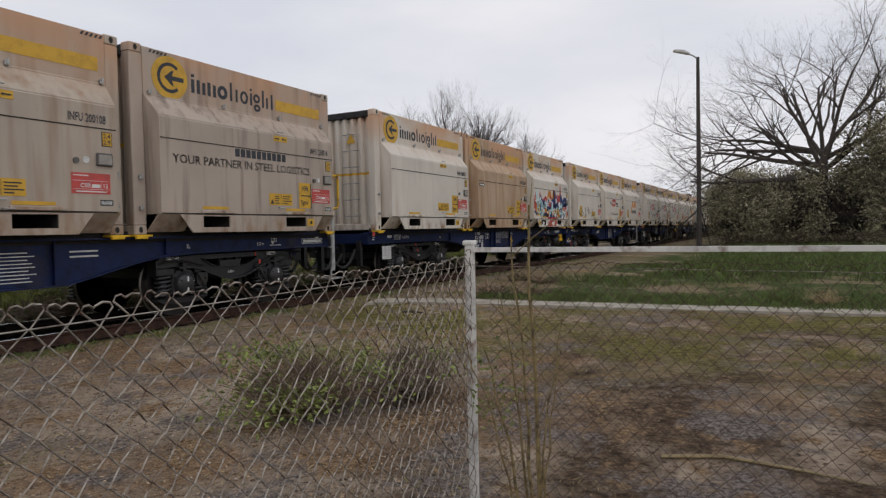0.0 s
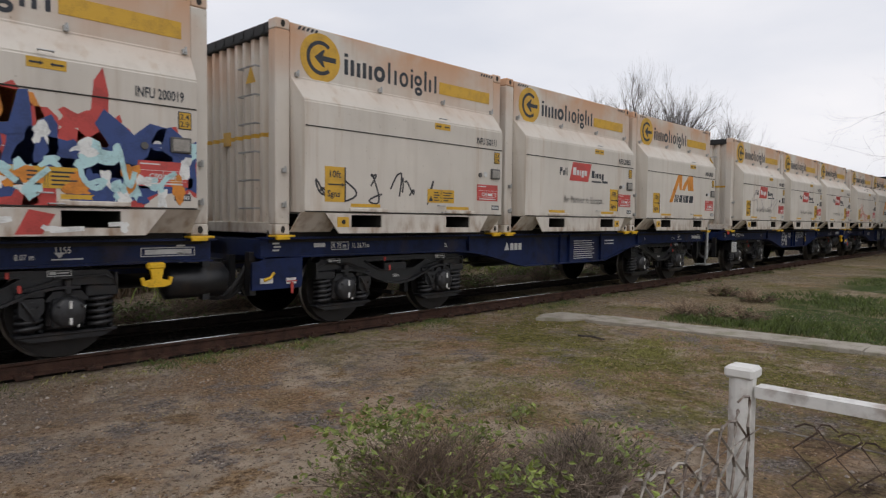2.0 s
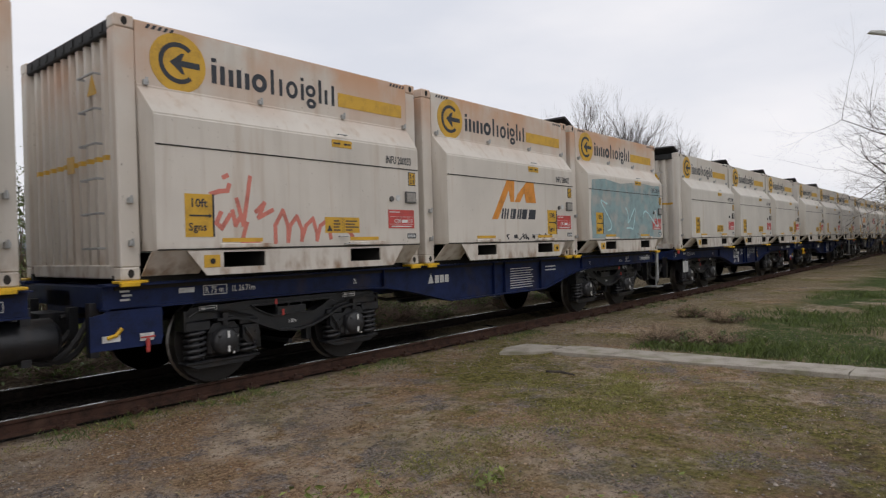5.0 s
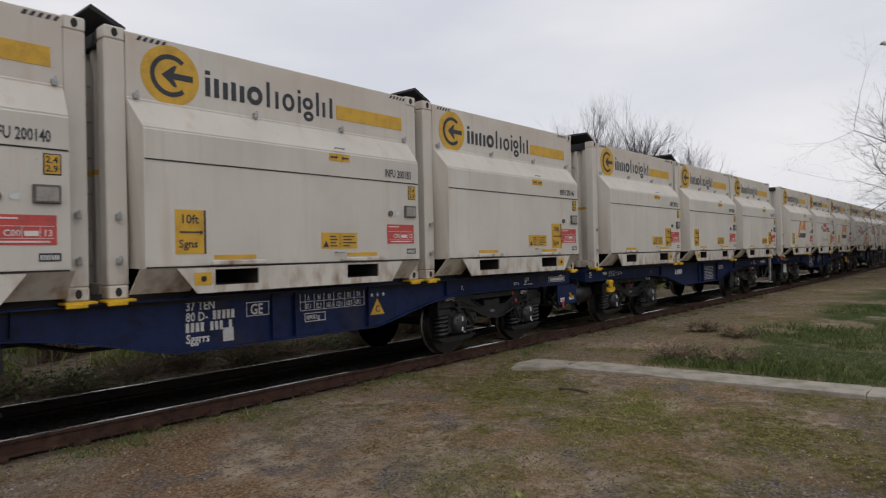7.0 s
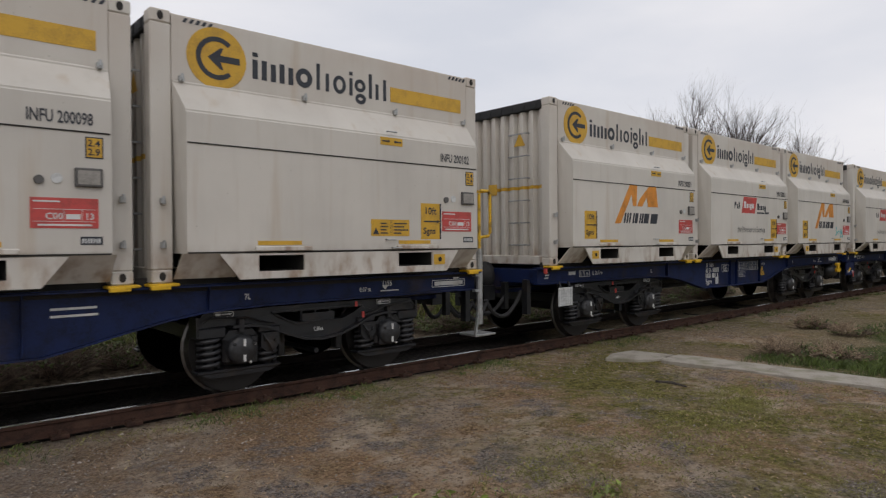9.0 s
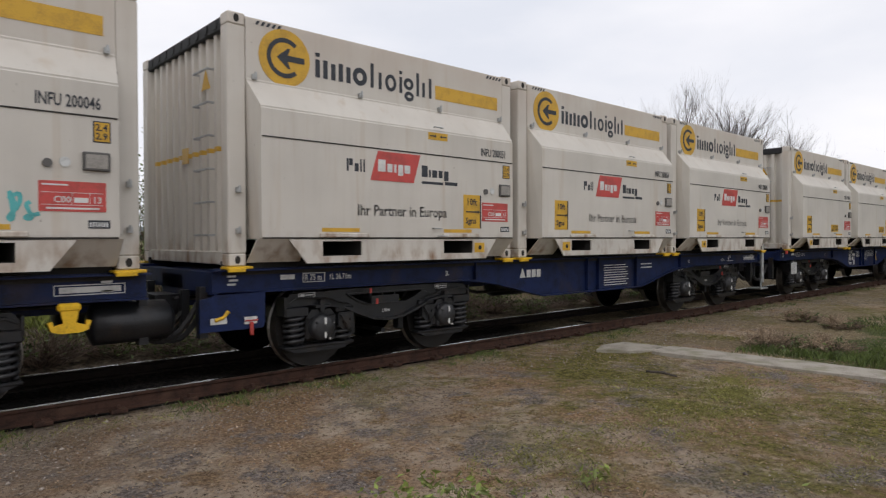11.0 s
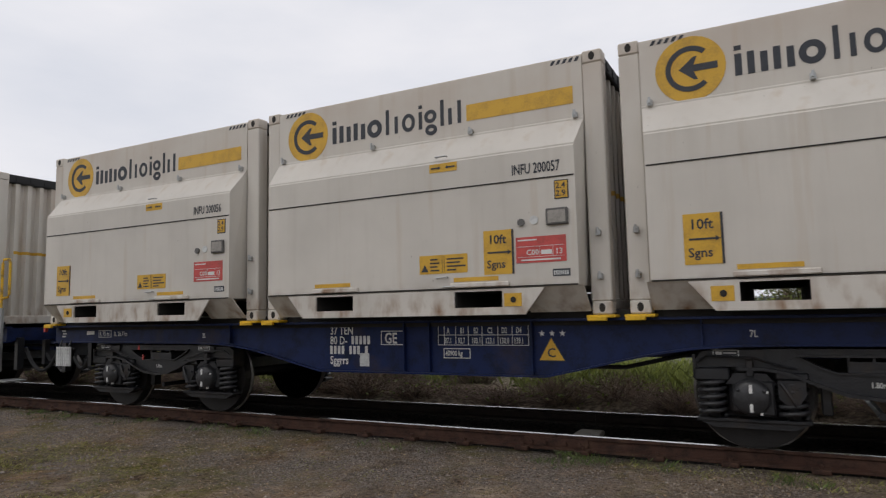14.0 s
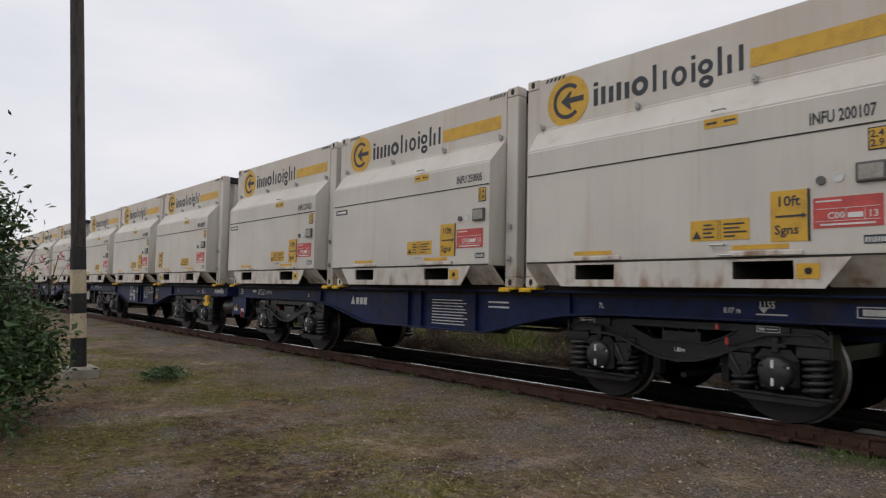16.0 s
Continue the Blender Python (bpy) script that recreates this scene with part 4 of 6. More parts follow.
def w_sill(bm):
    prism(bm, sill_outline(), 0.16, 0.18)
    # flanges along the top and bottom edge
    box(bm, -0.1, LB + 0.1, 0.1, 0.25, 1.1, 1.125)
    box(bm, -0.1, LB + 0.1, 0.02, 0.1, 1.104, 1.118)
    pts = sill_outline()[1:-1]
    for a, b in zip(pts, pts[1:]):
        dx, dz = b[0] - a[0], b[1] - a[1]
        k = math.hypot(dx, dz)
        nx, nz = dz / k * 0.016, -dx / k * 0.016
        prism(bm, [a, b, (b[0] + nx, b[1] + nz), (a[0] + nx, a[1] + nz)], 0.1, 0.25)
    for x in (5.89, 6.19, 7.3, 3.42, LB - 3.42):
        zb = 0.6 if 4.5 < x < LB - 4.5 else 0.88
        box(bm, x - 0.007, x + 0.007, 0.11, 0.16, zb, 1.1)


def w_sill_far(bm):
    w_sill(bm)
    for v in bm.verts:
        v.co.y = WC - v.co.y


def w_deck(bm):
    for x in [0.35 + i * 1.15 for i in range(11)]:
        box(bm, x - 0.09, x + 0.09, 0.19, WC - 0.19, 0.92, 1.09)
    box(bm, -0.1, LB + 0.1, WC / 2 - 0.3, WC / 2 + 0.3, 0.72, 1.05)
    for x in (-0.1, LB - 0.08):
        box(bm, x, x + 0.18, 0.183, WC - 0.183, 0.9, 1.095)


def w_lock(bm):
    soft_box(bm, -0.13, 0.13, -0.06, 0.1, 1.127, 1.153, 0.006)
    soft_box(bm, -0.12, 0.05, -0.075, -0.035, 1.1, 1.14, 0.006)


def b_frame(bm):
    """Bogie side frame: a dished beam with a slotted window over two spring seats; origin at bogie centre."""
    lower = [(-1.0, 0.7), (-0.8, 0.7), (-0.62, 0.665), (-0.42, 0.58), (-0.22, 0.51), (0.0, 0.485), (0.22, 0.51), (0.42, 0.58), (0.62, 0.665), (0.8, 0.7), (1.0, 0.7)]
    win = [(-0.54, 0.785), (-0.42, 0.72), (-0.28, 0.665), (0.28, 0.665), (0.42, 0.72), (0.54, 0.785)]
    prism(bm, [(-0.8, 0.7), (-0.62, 0.665), (-0.42, 0.58), (-0.22, 0.51), (0.0, 0.485), (0.22, 0.51), (0.42, 0.58), (0.62, 0.665), (0.8, 0.7), (0.54, 0.785)] + win[::-1][1:], 0.0, 0.1)
    prism(bm, [(-0.54, 0.787), (0.54, 0.787), (0.6, 0.85), (-0.6, 0.85)], 0.0, 0.1)
    for s in (-1, 1):
        prism(bm, [(s * 0.8, 0.7), (s * 0.54, 0.787), (s * 0.6, 0.85), (s * 1.26, 0.83), (s * 1.33, 0.76), (s * 1.33, 0.69), (s * 1.0, 0.7)], 0.0, 0.1)
        # shoulder seats over the springs, an end plate and the stop over the axle box
        soft_box(bm, s * 1.2 - 0.14, s * 1.2 + 0.14, -0.04, 0.16, 0.585, 0.69, 0.012)
        soft_box(bm, s * 0.6 - 0.12, s * 0.6 + 0.12, -0.04, 0.16, 0.6, 0.66, 0.012)
        box(bm, s * 1.335 - 0.012, s * 1.335 + 0.012, -0.03, 0.16, 0.6, 0.8)
        soft_box(bm, s * 0.905 - 0.03, s * 0.905 + 0.03, -0.07, 0.02, 0.62, 0.76, 0.01)
        tube(bm, [(s * 1.3, -0.05, 0.74), (s * 1.22, -0.06, 0.79), (s * 0.86, -0.06, 0.775), (s * 0.7, -0.06, 0.72), (s * 0.56, -0.06, 0.69)], 0.011, 5)
        prism(bm, [(s * 0.78, 0.845), (s * 1.02, 0.835), (s * 1.0, 0.76), (s * 0.8, 0.765)], -0.025, 0.0)
    # raised rim along the lower edge, window rim and bars
    for a, b in zip(lower, lower[1:]):
        prism(bm, [a, b, (b[0], b[1] - 0.026), (a[0], a[1] - 0.026)], -0.075, 0.15)
    for a, b in zip(win, win[1:]):
        prism(bm, [a, b, (b[0], b[1] - 0.014), (a[0], a[1] - 0.014)], -0.03, 0.0)
    box(bm, -0.56, 0.56, -0.03, 0.0, 0.785, 0.8)
    for x in (-0.2, -0.03, 0.15):
        box(bm, x - 0.01, x + 0.01, 0.03, 0.1, 0.66, 0.787)


def b_box(bm, inner=1):
    """Axle box housing with its spring wings; origin at the axle, inner is the side of the damper bracket."""
    soft_box(bm, -0.17, 0.17, 0.02, 0.2, -0.15, 0.15, 0.03)
    soft_box(bm, 0.1 * inner - 0.035, 0.1 * inner + 0.075, -0.02, 0.06, -0.15, 0.13, 0.015)
    soft_box(bm, -0.43, 0.43, 0.0, 0.18, -0.215, -0.185, 0.008)
    prism(bm, [(-0.41, -0.215), (0.41, -0.215), (0.3, -0.262), (-0.3, -0.262)], 0.02, 0.14)
    prism(bm, [(-0.19, 0.1), (-0.12, 0.19), (0.12, 0.19), (0.19, 0.1)], 0.0, 0.12)
    # damper bracket: a bent shoe with two lugs
    c = 0.3 * inner
    prism(bm, [(c - 0.1, 0.14), (c + 0.1, 0.14), (c + 0.1, 0.03), (c + 0.05, -0.05), (c - 0.04, -0.06), (c - 0.1, 0.0)], -0.035, 0.03)
    for d in (-0.05, 0.06):
        tube(bm, [(c + d, -0.05, 0.06), (c + d, -0.03, 0.06)], 0.02, 8)
    tube(bm, [(c - 0.08, -0.045, 0.12), (c - 0.02, -0.06, 0.02), (c + 0.02, -0.05, -0.06)], 0.012, 5)


def b_cap(bm):
    k = 24
    rings = []
    for y, r in ((0.03, 0.15), (-0.03, 0.148), (-0.06, 0.135), (-0.078, 0.105), (-0.088, 0.05)):
        rings.append([bm.verts.new((r * math.cos(2 * math.pi * i / k), y, r * math.sin(2 * math.pi * i / k))) for i in range(k)])
    for a, b in zip(rings, rings[1:]):
        for i in range(k):
            bm.faces.new((a[i], a[(i + 1) % k], b[(i + 1) % k], b[i]))
    bm.faces.new(rings[-1])
    for i in range(3):
        a = 2 * math.pi * i / 3 + 0.5
        tube(bm, [(0.115 * math.cos(a), -0.05, 0.115 * math.sin(a)), (0.115 * math.cos(a), -0.09, 0.115 * math.sin(a))], 0.016, 6)


def b_mark(i):
    """One dab of white paint on the cap."""
    size = ((-0.012, 0.012, -0.094, -0.07, 0.035, 0.105), (-0.012, 0.012, -0.094, -0.07, -0.115, -0.05), (0.108, 0.128, -0.07, -0.045, 0.035, 0.055), (0.062, 0.08, -0.07, -0.045, -0.14, -0.12))[i]
    return lambda bm: box(bm, *size)


def b_spring(bm):
    turns, seg, r = 5, 12, 0.1
    pts = []
    for i in range(turns * seg + 1):
        a = 2 * math.pi * i / seg
        pts.append((r * math.cos(a), 0.085 + 0.085 * math.sin(a), -0.17 + 0.29 * i / (turns * seg)))
    tube(bm, pts, 0.021, 6)
    tube(bm, [(0, 0.085, -0.18), (0, 0.085, 0.13)], 0.055, 8)


def wheel_profile(bm):
    """A wheelset about the y axis; origin at the axle's middle."""
    k = 32
    def lathe(profile):
        rings = [[bm.verts.new((r * math.cos(2 * math.pi * i / k), y, r * math.sin(2 * math.pi * i / k))) for i in range(k)] for y, r in profile]
        for a, b in zip(rings, rings[1:]):
            for i in range(k):
                bm.faces.new((a[i], a[(i + 1) % k], b[(i + 1) % k], b[i]))
        bm.faces.new(rings[0]), bm.faces.new(rings[-1][::-1])
    for s in (-1, 1):
        lathe([(s * y, r) for y, r in ((0.82, 0.1), (0.815, 0.14), (0.77, 0.17), (0.765, 0.3), (0.8, 0.385), (0.815, 0.395), (0.815, 0.452))])
        lathe([(s * y, r) for y, r in ((0.685, 0.1), (0.69, 0.2), (0.73, 0.28), (0.72, 0.37), (0.683, 0.395), (0.683, 0.485))])
        lathe([(s * y, r) for y, r in ((0.683, 0.485), (0.705, 0.487), (0.713, 0.464), (0.818, 0.455), (0.819, 0.436))])
    lathe([(-0.98, 0.06), (-0.8, 0.075), (0.8, 0.075), (0.98, 0.06)])


def b_cross(bm):
    box(bm, -0.2, 0.2, 0.25, WC - 0.25, 0.5, 0.75)
    for s in (-1, 1):
        box(bm, s * 1.22 - 0.05, s * 1.22 + 0.05, 0.25, WC - 0.25, 0.55, 0.68)
        for y in (TRACK_Y - 0.75, TRACK_Y + 0.75):
            soft_box(bm, s * 0.36 - 0.04, s * 0.36 + 0.04, y - 0.06, y + 0.06, 0.3, 0.56, 0.01)
    tube(bm, [(0, 0.3, 0.33), (0, WC - 0.3, 0.33)], 0.03, 6)


def bogie(wagon, x, wheels):
    root = new("bogie")
    root.parent, root.matrix_basis = wagon, pose(x, 0, 0)
    root["label"] = "two-axle bogie of greasy black steel"
    for far in (0, 1):
        m = pose(0, 0.24, 0) if not far else pose(0, WC - 0.24, 0, 0, 0, 180)
        link("side_frame", shared("bogie side", GREASE, b_frame), root, m=m)
        if not far:
            link("writing", writing("1.80m", 0.06, PRINT, 0.8), root, m=m @ pose(-0.07, -0.004, 0.555))
            for k, (px, pz) in enumerate(((-0.78, 0.785), (0.74, 0.79))):
                link("print_frame", shared("bogie plate", PRINT, lambda bm: [box(bm, a, b, -0.002, 0.0, c, d) for a, b, c, d in ((0, 0.2, 0, 0.006), (0, 0.2, 0.049, 0.055), (0, 0.006, 0.006, 0.049), (0.194, 0.2, 0.006, 0.049), (0.02, 0.07, 0.015, 0.04), (0.08, 0.18, 0.024, 0.034))]), root, m=m @ pose(px - 0.4 * (1 - k), -0.028, pz))
        for s in (-0.905, 0.905):
            place = m @ pose(s, -0.03, 0.46)
            inner = -1 if s > 0 else 1
            link("axle_box", shared("axle_box %d" % inner, GREASE, lambda bm: b_box(bm, inner)), root, m=place)
            link("axle_cap", smooth(shared("axle_cap", CAPSTEEL, b_cap)), root, "dull rounded axle cap", m=place)
            if not far:
                for i in range(4):
                    link("cap_mark", shared("cap_mark %d" % i, PRINT, b_mark(i)), root, "white paint mark", m=place)
            for d in (-0.3, 0.3):
                link("coil_spring", smooth(shared("spring", SPRINGST, b_spring)), root, m=place @ pose(d, -0.02, 0))
    link("cross_beam", shared("bogie cross", GREASE, b_cross), root)
    w = shared("wheelset", WHEELST, wheel_profile)
    if len(w.materials) == 1:
        w.materials.append(TREAD)
        for p in w.polygons:
            if len(p.vertices) == 4 and all(0.43 < math.hypot(w.vertices[i].co.x, w.vertices[i].co.z) for i in p.vertices) and abs(p.normal.y) < 0.95:
                p.material_index = 1
    for s in (-0.9, 0.9):
        ws = link("wheelset", w, root, "brown steel wheels with a bright rim", m=pose(s, TRACK_Y, 0.463))
        wheels.append(ws)


def arc(p0, p1, drop, n=9):
    return [tuple(p0[k] + (p1[k] - p0[k]) * t - (drop * 4 * t * (1 - t) if k == 2 else 0) for k in range(3)) for t in [i / (n - 1) for i in range(n)]]


def mirror_x(build):
    def f(bm):
        build(bm)
        for v in bm.verts:
            v.co.x = LB - v.co.x
    return f


def end_bar(bm):
    """Half of the heavy coupling bar between two joined units."""
    k = 20
    tube(bm, [(-0.08, TRACK_Y, 0.98), (-0.2, TRACK_Y, 0.98), (-0.24, TRACK_Y, 0.98), (-0.73, TRACK_Y, 0.98)], [0.22, 0.22, 0.17, 0.17], k)
    tube(bm, [(-0.67, TRACK_Y, 0.98), (-0.735, TRACK_Y, 0.98)], 0.235, k)


def end_bracket(i):
    size = ((-0.16, -0.08, 0.3, 0.4, 0.45, 0.95), (-0.18, -0.1, 0.72, 0.8, 0.5, 0.9), (-0.34, -0.1, 1.0, 1.45, 0.62, 0.84), (-0.2, -0.12, 1.7, 1.8, 0.48, 0.95))[i]
    return lambda bm: box(bm, *size)


def end_hose(i):
    y, z, d = ((0.45, 0.78, 0.3), (0.75, 0.74, 0.24), (1.3, 0.78, 0.34))[i]
    return lambda bm: tube(bm, arc((-0.12, y, z), (-0.75, y + 0.12, z - 0.1), d), 0.03, 6)


def small_text(holder, text, size, x, z, mat=None, wide=0.8):
    return link("writing", writing(text, size, mat or PRINT, wide), holder, m=pose(x, 0.154, z))


def frame_lines(w, h, t=0.008):
    return shared("frame %.2f %.2f" % (w, h), PRINT, lambda bm: [box(bm, a, b, -0.002, 0.0, c, d) for a, b, c, d in ((0, w, 0, t), (0, w, h - t, h), (0, t, t, h - t), (w - t, w, t, h - t))])


def rows_of(n, w, h, gap, seed):
    rng = random.Random(seed)
    cuts = [[(0.0, w * rng.uniform(0.8, 1.0))] for _ in range(n)]
    return shared("rows %d %.2f %d" % (n, w, seed), PRINT, lambda bm: [box(bm, a, b, -0.002, 0, i * gap, i * gap + h) for i, c in enumerate(cuts) for a, b in c])


def side_print(name, me, wagon, x, z):
    return link(name, me, wagon, m=pose(x, 0.156, z))


def wagon(odd, flip_b):
    """One unit of a coupled container wagon; odd units have the close coupling at their low end."""
    wag = thing("container_wagon", "dark blue flat container wagon on two bogies", "freight wagon", "wagons of the train")
    wheels = []
    link("side_sill", shared("sill", NAVY, w_sill), wag)
    link("side_sill", shared("sill far", NAVY, w_sill_far), wag)
    link("underframe", shared("deck", NAVY, w_deck), wag)
    # dark strips added to block the sky and blacken the gap under the containers
    for y in (0.14, WC - 0.2):
        link("deck_kerb", shared("gap strip", SEAMSHADE, lambda bm: box(bm, 0.0, LB, 0, 0.05, 1.06, 1.2)), wag, m=pose(0, y, 0))
    for c in range(3):
        for x in (0.09, LC - 0.09):
            for far in (0, 1):
                link("container_lock", shared("lock", LOCKY, w_lock), wag, "yellow lock bracket", m=pose(c * PITCH + x, 0, 0) if not far else pose(c * PITCH + x, WC, 0, 0, 0, 180))
    for x in (2.04, LB - 2.17):
        bogie(wag, x, wheels)
    # brake gear and air tanks under the belly
    link("air_tank", smooth(shared("tank", GREASE, lambda bm: tube(bm, [(5.1, 1.5, 0.66), (5.15, 1.5, 0.66), (6.5, 1.5, 0.66), (6.55, 1.5, 0.66)], [0.1, 0.19, 0.19, 0.1], 14))), wag)
    link("brake_pipe", shared("pipe", GREASE, lambda bm: tube(bm, [(-0.2, 0.9, 0.8), (3.5, 0.9, 0.8), (4.2, 0.9, 0.62), (8.0, 0.9, 0.62), (8.8, 0.9, 0.8), (LB + 0.2, 0.9, 0.8)], 0.025, 6)), wag)
    for x in (1.75, LB - 1.75):
        for k, (dx, z0, z1) in enumerate(((-0.02, 0.79, 0.85), (0.07, 0.66, 0.73))):
            link("release_handle", shared("cord %d" % k, GRAF["red"], lambda bm: soft_box(bm, dx, dx + 0.032, 0.13, 0.15, z0, z1, 0.006)), wag, "small red release handle", pose(x, 0, 0))
    # close-coupled end
    flip = (lambda f: f) if odd else mirror_x
    tagname = "lo" if odd else "hi"
    link("coupling_bar", smooth(shared("bar " + tagname, BLACK, flip(end_bar))), wag, "thick black coupling bar cover")
    for i in range(4):
        link("end_bracket", shared("bracket %d " % i + tagname, GREASE, flip(end_bracket(i))), wag)
    for i in range(3):
        link("air_hose", shared("hose %d " % i + tagname, BLACK, flip(end_hose(i))), wag)
    if odd:
        board = link("document_board", shared("board", PALE, lambda bm: soft_box(bm, 0.18, 0.51, -0.01, 0.01, 0.56, 0.83, 0.006)), wag, "pale wire-meshed document board")
        link("mesh_lines", shared("board lines", GALV, lambda bm: [box(bm, 0.19 + i * 0.05, 0.194 + i * 0.05, -0.014, -0.01, 0.57, 0.82) for i in range(7)] + [box(bm, 0.19, 0.5, -0.014, -0.01, 0.59 + i * 0.05, 0.594 + i * 0.05) for i in range(5)]), board)
        for x in (0.24, 0.45):
            link("board_stay", shared("board stay", GREASE, lambda bm: tube(bm, [(0, 0.0, 0.82), (0, 0.04, 0.92)], 0.012, 5)), wag, m=pose(x, 0, 0))
        link("red_cap", shared("red cap", GRAF["red"], lambda bm: soft_box(bm, -0.12, -0.08, -0.02, 0.03, 1.04, 1.12, 0.008)), wag)
    else:
        link("step_post", shared("step post", GALV, lambda bm: (tube(bm, [(LB + 0.1, 0.06, 0.44), (LB + 0.1, 0.06, 1.42)], 0.042, 10), prism(bm, [(LB + 0.0, 0.3), (LB + 0.03, 0.3), (LB + 0.09, 0.6), (LB + 0.05, 0.6)], 0.04, 0.07), soft_box(bm, LB + 0.0, LB + 0.36, 0.02, 0.34, 0.28, 0.31, 0.008), box(bm, LB + 0.0, LB + 0.08, 0.03, 0.09, 0.86, 0.89), box(bm, LB + 0.0, LB + 0.08, 0.03, 0.09, 1.06, 1.09))), wag, "grey step with grab post")
        rail_pts = [(0, 0, 1.3), (0, 0, 2.12), (0.03, 0, 2.17), (0.17, 0, 2.17), (0.2, 0, 2.12), (0.2, 0, 1.62), (0.17, 0, 1.58), (0.0, 0, 1.56)]
        link("grab_rail", shared("grab", LOCKY, lambda bm: tube(bm, [(LB + 0.1 + a, 0.06 + b, c) for a, b, c in rail_pts], 0.02, 8)), wag, "yellow grab rail")
    # buffer-beam end
    def hook(bm):
        soft_box(bm, LB - 0.28 - 0.36, LB - 0.28 - 0.19, -0.07, 0.02, 0.83, 0.9, 0.02)
        prism(bm, [(LB - 0.28 - 0.34, 0.84), (LB - 0.28 - 0.21, 0.84), (LB - 0.28 - 0.23, 0.74), (LB - 0.28 - 0.16, 0.72), (LB - 0.28 - 0.15, 0.76), (LB - 0.28 - 0.12, 0.75), (LB - 0.28 - 0.14, 0.68), (LB - 0.28 - 0.2, 0.66), (LB - 0.28 - 0.35, 0.66), (LB - 0.28 - 0.41, 0.68), (LB - 0.28 - 0.43, 0.75), (LB - 0.28 - 0.4, 0.76), (LB - 0.28 - 0.39, 0.72), (LB - 0.28 - 0.32, 0.74)], -0.06, -0.02)
    def step_plate(bm):
        prism(bm, [(-0.24, 0.53), (0.4, 0.53), (0.42, 0.6), (0.42, 0.89), (-0.05, 0.9), (-0.12, 0.86), (-0.24, 0.84)], 0.1, 0.13)
    def plate_marks(bm):
        box(bm, -0.14, 0.02, 0.094, 0.1, 0.6, 0.66)
        box(bm, 0.2, 0.33, 0.094, 0.1, 0.58, 0.65)
    def lever(bm):
        tube(bm, [(-0.1, 0.085, 0.64), (-0.02, 0.085, 0.66), (0.03, 0.08, 0.72)], 0.018, 6)
    def tank(bm):
        tube(bm, [(LB - 0.32, 0, 0.66), (LB - 0.28, 0, 0.66), (LB + 0.34, 0, 0.66), (LB + 0.4, 0, 0.66)], [0.1, 0.19, 0.19, 0.12], 16)
    has_hook = odd != flip_b
    if odd:
        f2, t2 = (lambda f: f), "hi"
        f3 = mirror_x
    else:
        f2, t2 = mirror_x, "lo"
        f3 = lambda f: f
    if has_hook:
        link("rope_hook", shared("hook " + t2, LOCKY, f2(hook)), wag, "bright yellow rope hook")
        for y in (0.42, 1.8):
            link("buffer_tank", smooth(shared("tank " + t2, GREASE, f2(tank))), wag, m=pose(0, y, 0))
    else:
        pl = link("step_plate", shared("step plate " + t2, NAVY, f3(step_plate)), wag)
        link("plate_marks", shared("plate marks " + t2, PRINT, f3(plate_marks)), pl)
        link("red_tag", shared("red tag " + t2, GRAF["red"], f3(lambda bm: (soft_box(bm, 0.25, 0.285, 0.07, 0.095, 0.47, 0.6, 0.006), soft_box(bm, 0.2, 0.34, 0.085, 0.093, 0.605, 0.62, 0.003)))), pl, "small red lever")
        link("brake_lever", shared("lever " + t2, LOCKY, f3(lever)), pl, "yellow brake lever")
    for i in range(4):
        link("end_bracket", shared("bracket2 %d " % i + t2, GREASE, f3(end_bracket(i))), wag)
    for i in range(3):
        link("air_hose", shared("hose2 %d " % i + t2, BLACK, f3(end_hose(i))), wag)
    # print on the sill
    side_print("print", rows_of(1, 0.2, 0.05, 0.1, 1), wag, 0.62, 0.995)
    link("print_frame", frame_lines(0.27, 0.1), wag, m=pose(0.88, 0.156, 0.955))
    small_text(wag, "R 75 m", 0.09, 0.9, 0.975)
    small_text(wag, "1L 26.71m", 0.085, 1.2, 0.975)
    small_text(wag, "2L", 0.08, 2.91, 0.95)
    small_text(wag, "7L", 0.08, 9.17, 0.95)
    small_text(wag, "8.07 m", 0.07, 10.53, 0.95)
    small_text(wag, "1155", 0.09, 10.84, 1.0)
    side_print("print", shared("triangle line", PRINT, lambda bm: (box(bm, 0, 0.26, -0.002, 0, 0.0, 0.012), prism(bm, [(0.02, 0.07), (0.11, 0.07), (0.065, 0.015)], -0.002, 0))), wag, 10.82, 0.94)
    link("print_frame", frame_lines(0.55, 0.09), wag, m=pose(11.6, 0.156, 0.945))
    side_print("print", rows_of(1, 0.48, 0.05, 0.1, 2), wag, 11.64, 0.965)
    side_print("print", shared("jack marks", PRINT, lambda bm: [box(bm, x, x + 0.09, -0.002, 0, z, z + 0.02) for x, z in ((0, 0), (0, 0.08), (0.02, 0.04), (LB - 0.32, 0), (LB - 0.32, 0.08))]), wag, 0.05, 0.96)
    if odd:
        small_text(wag, "37 TEN", 0.125, 4.91, 0.984)
        small_text(wag, "80 D-", 0.125, 4.91, 0.876)
        side_print("print", shared("number bars", PRINT, lambda bm: [box(bm, i * 0.052, i * 0.052 + 0.034, -0.002, 0, 0, 0.09) for i in (0, 1, 2, 3, 5, 6, 7, 9)]), wag, 4.91, 0.768)
        side_print("print", shared("name bars", PRINT, lambda bm: [box(bm, i * 0.052, i * 0.052 + 0.034, -0.002, 0, 0, 0.09) for i in range(5)]), wag, 5.2, 0.876)
        small_text(wag, "Sggrrs", 0.125, 4.91, 0.66)
        side_print("code_patch", plate(0.12, 0.14, PALE, 0.002), wag, 5.31, 0.64)
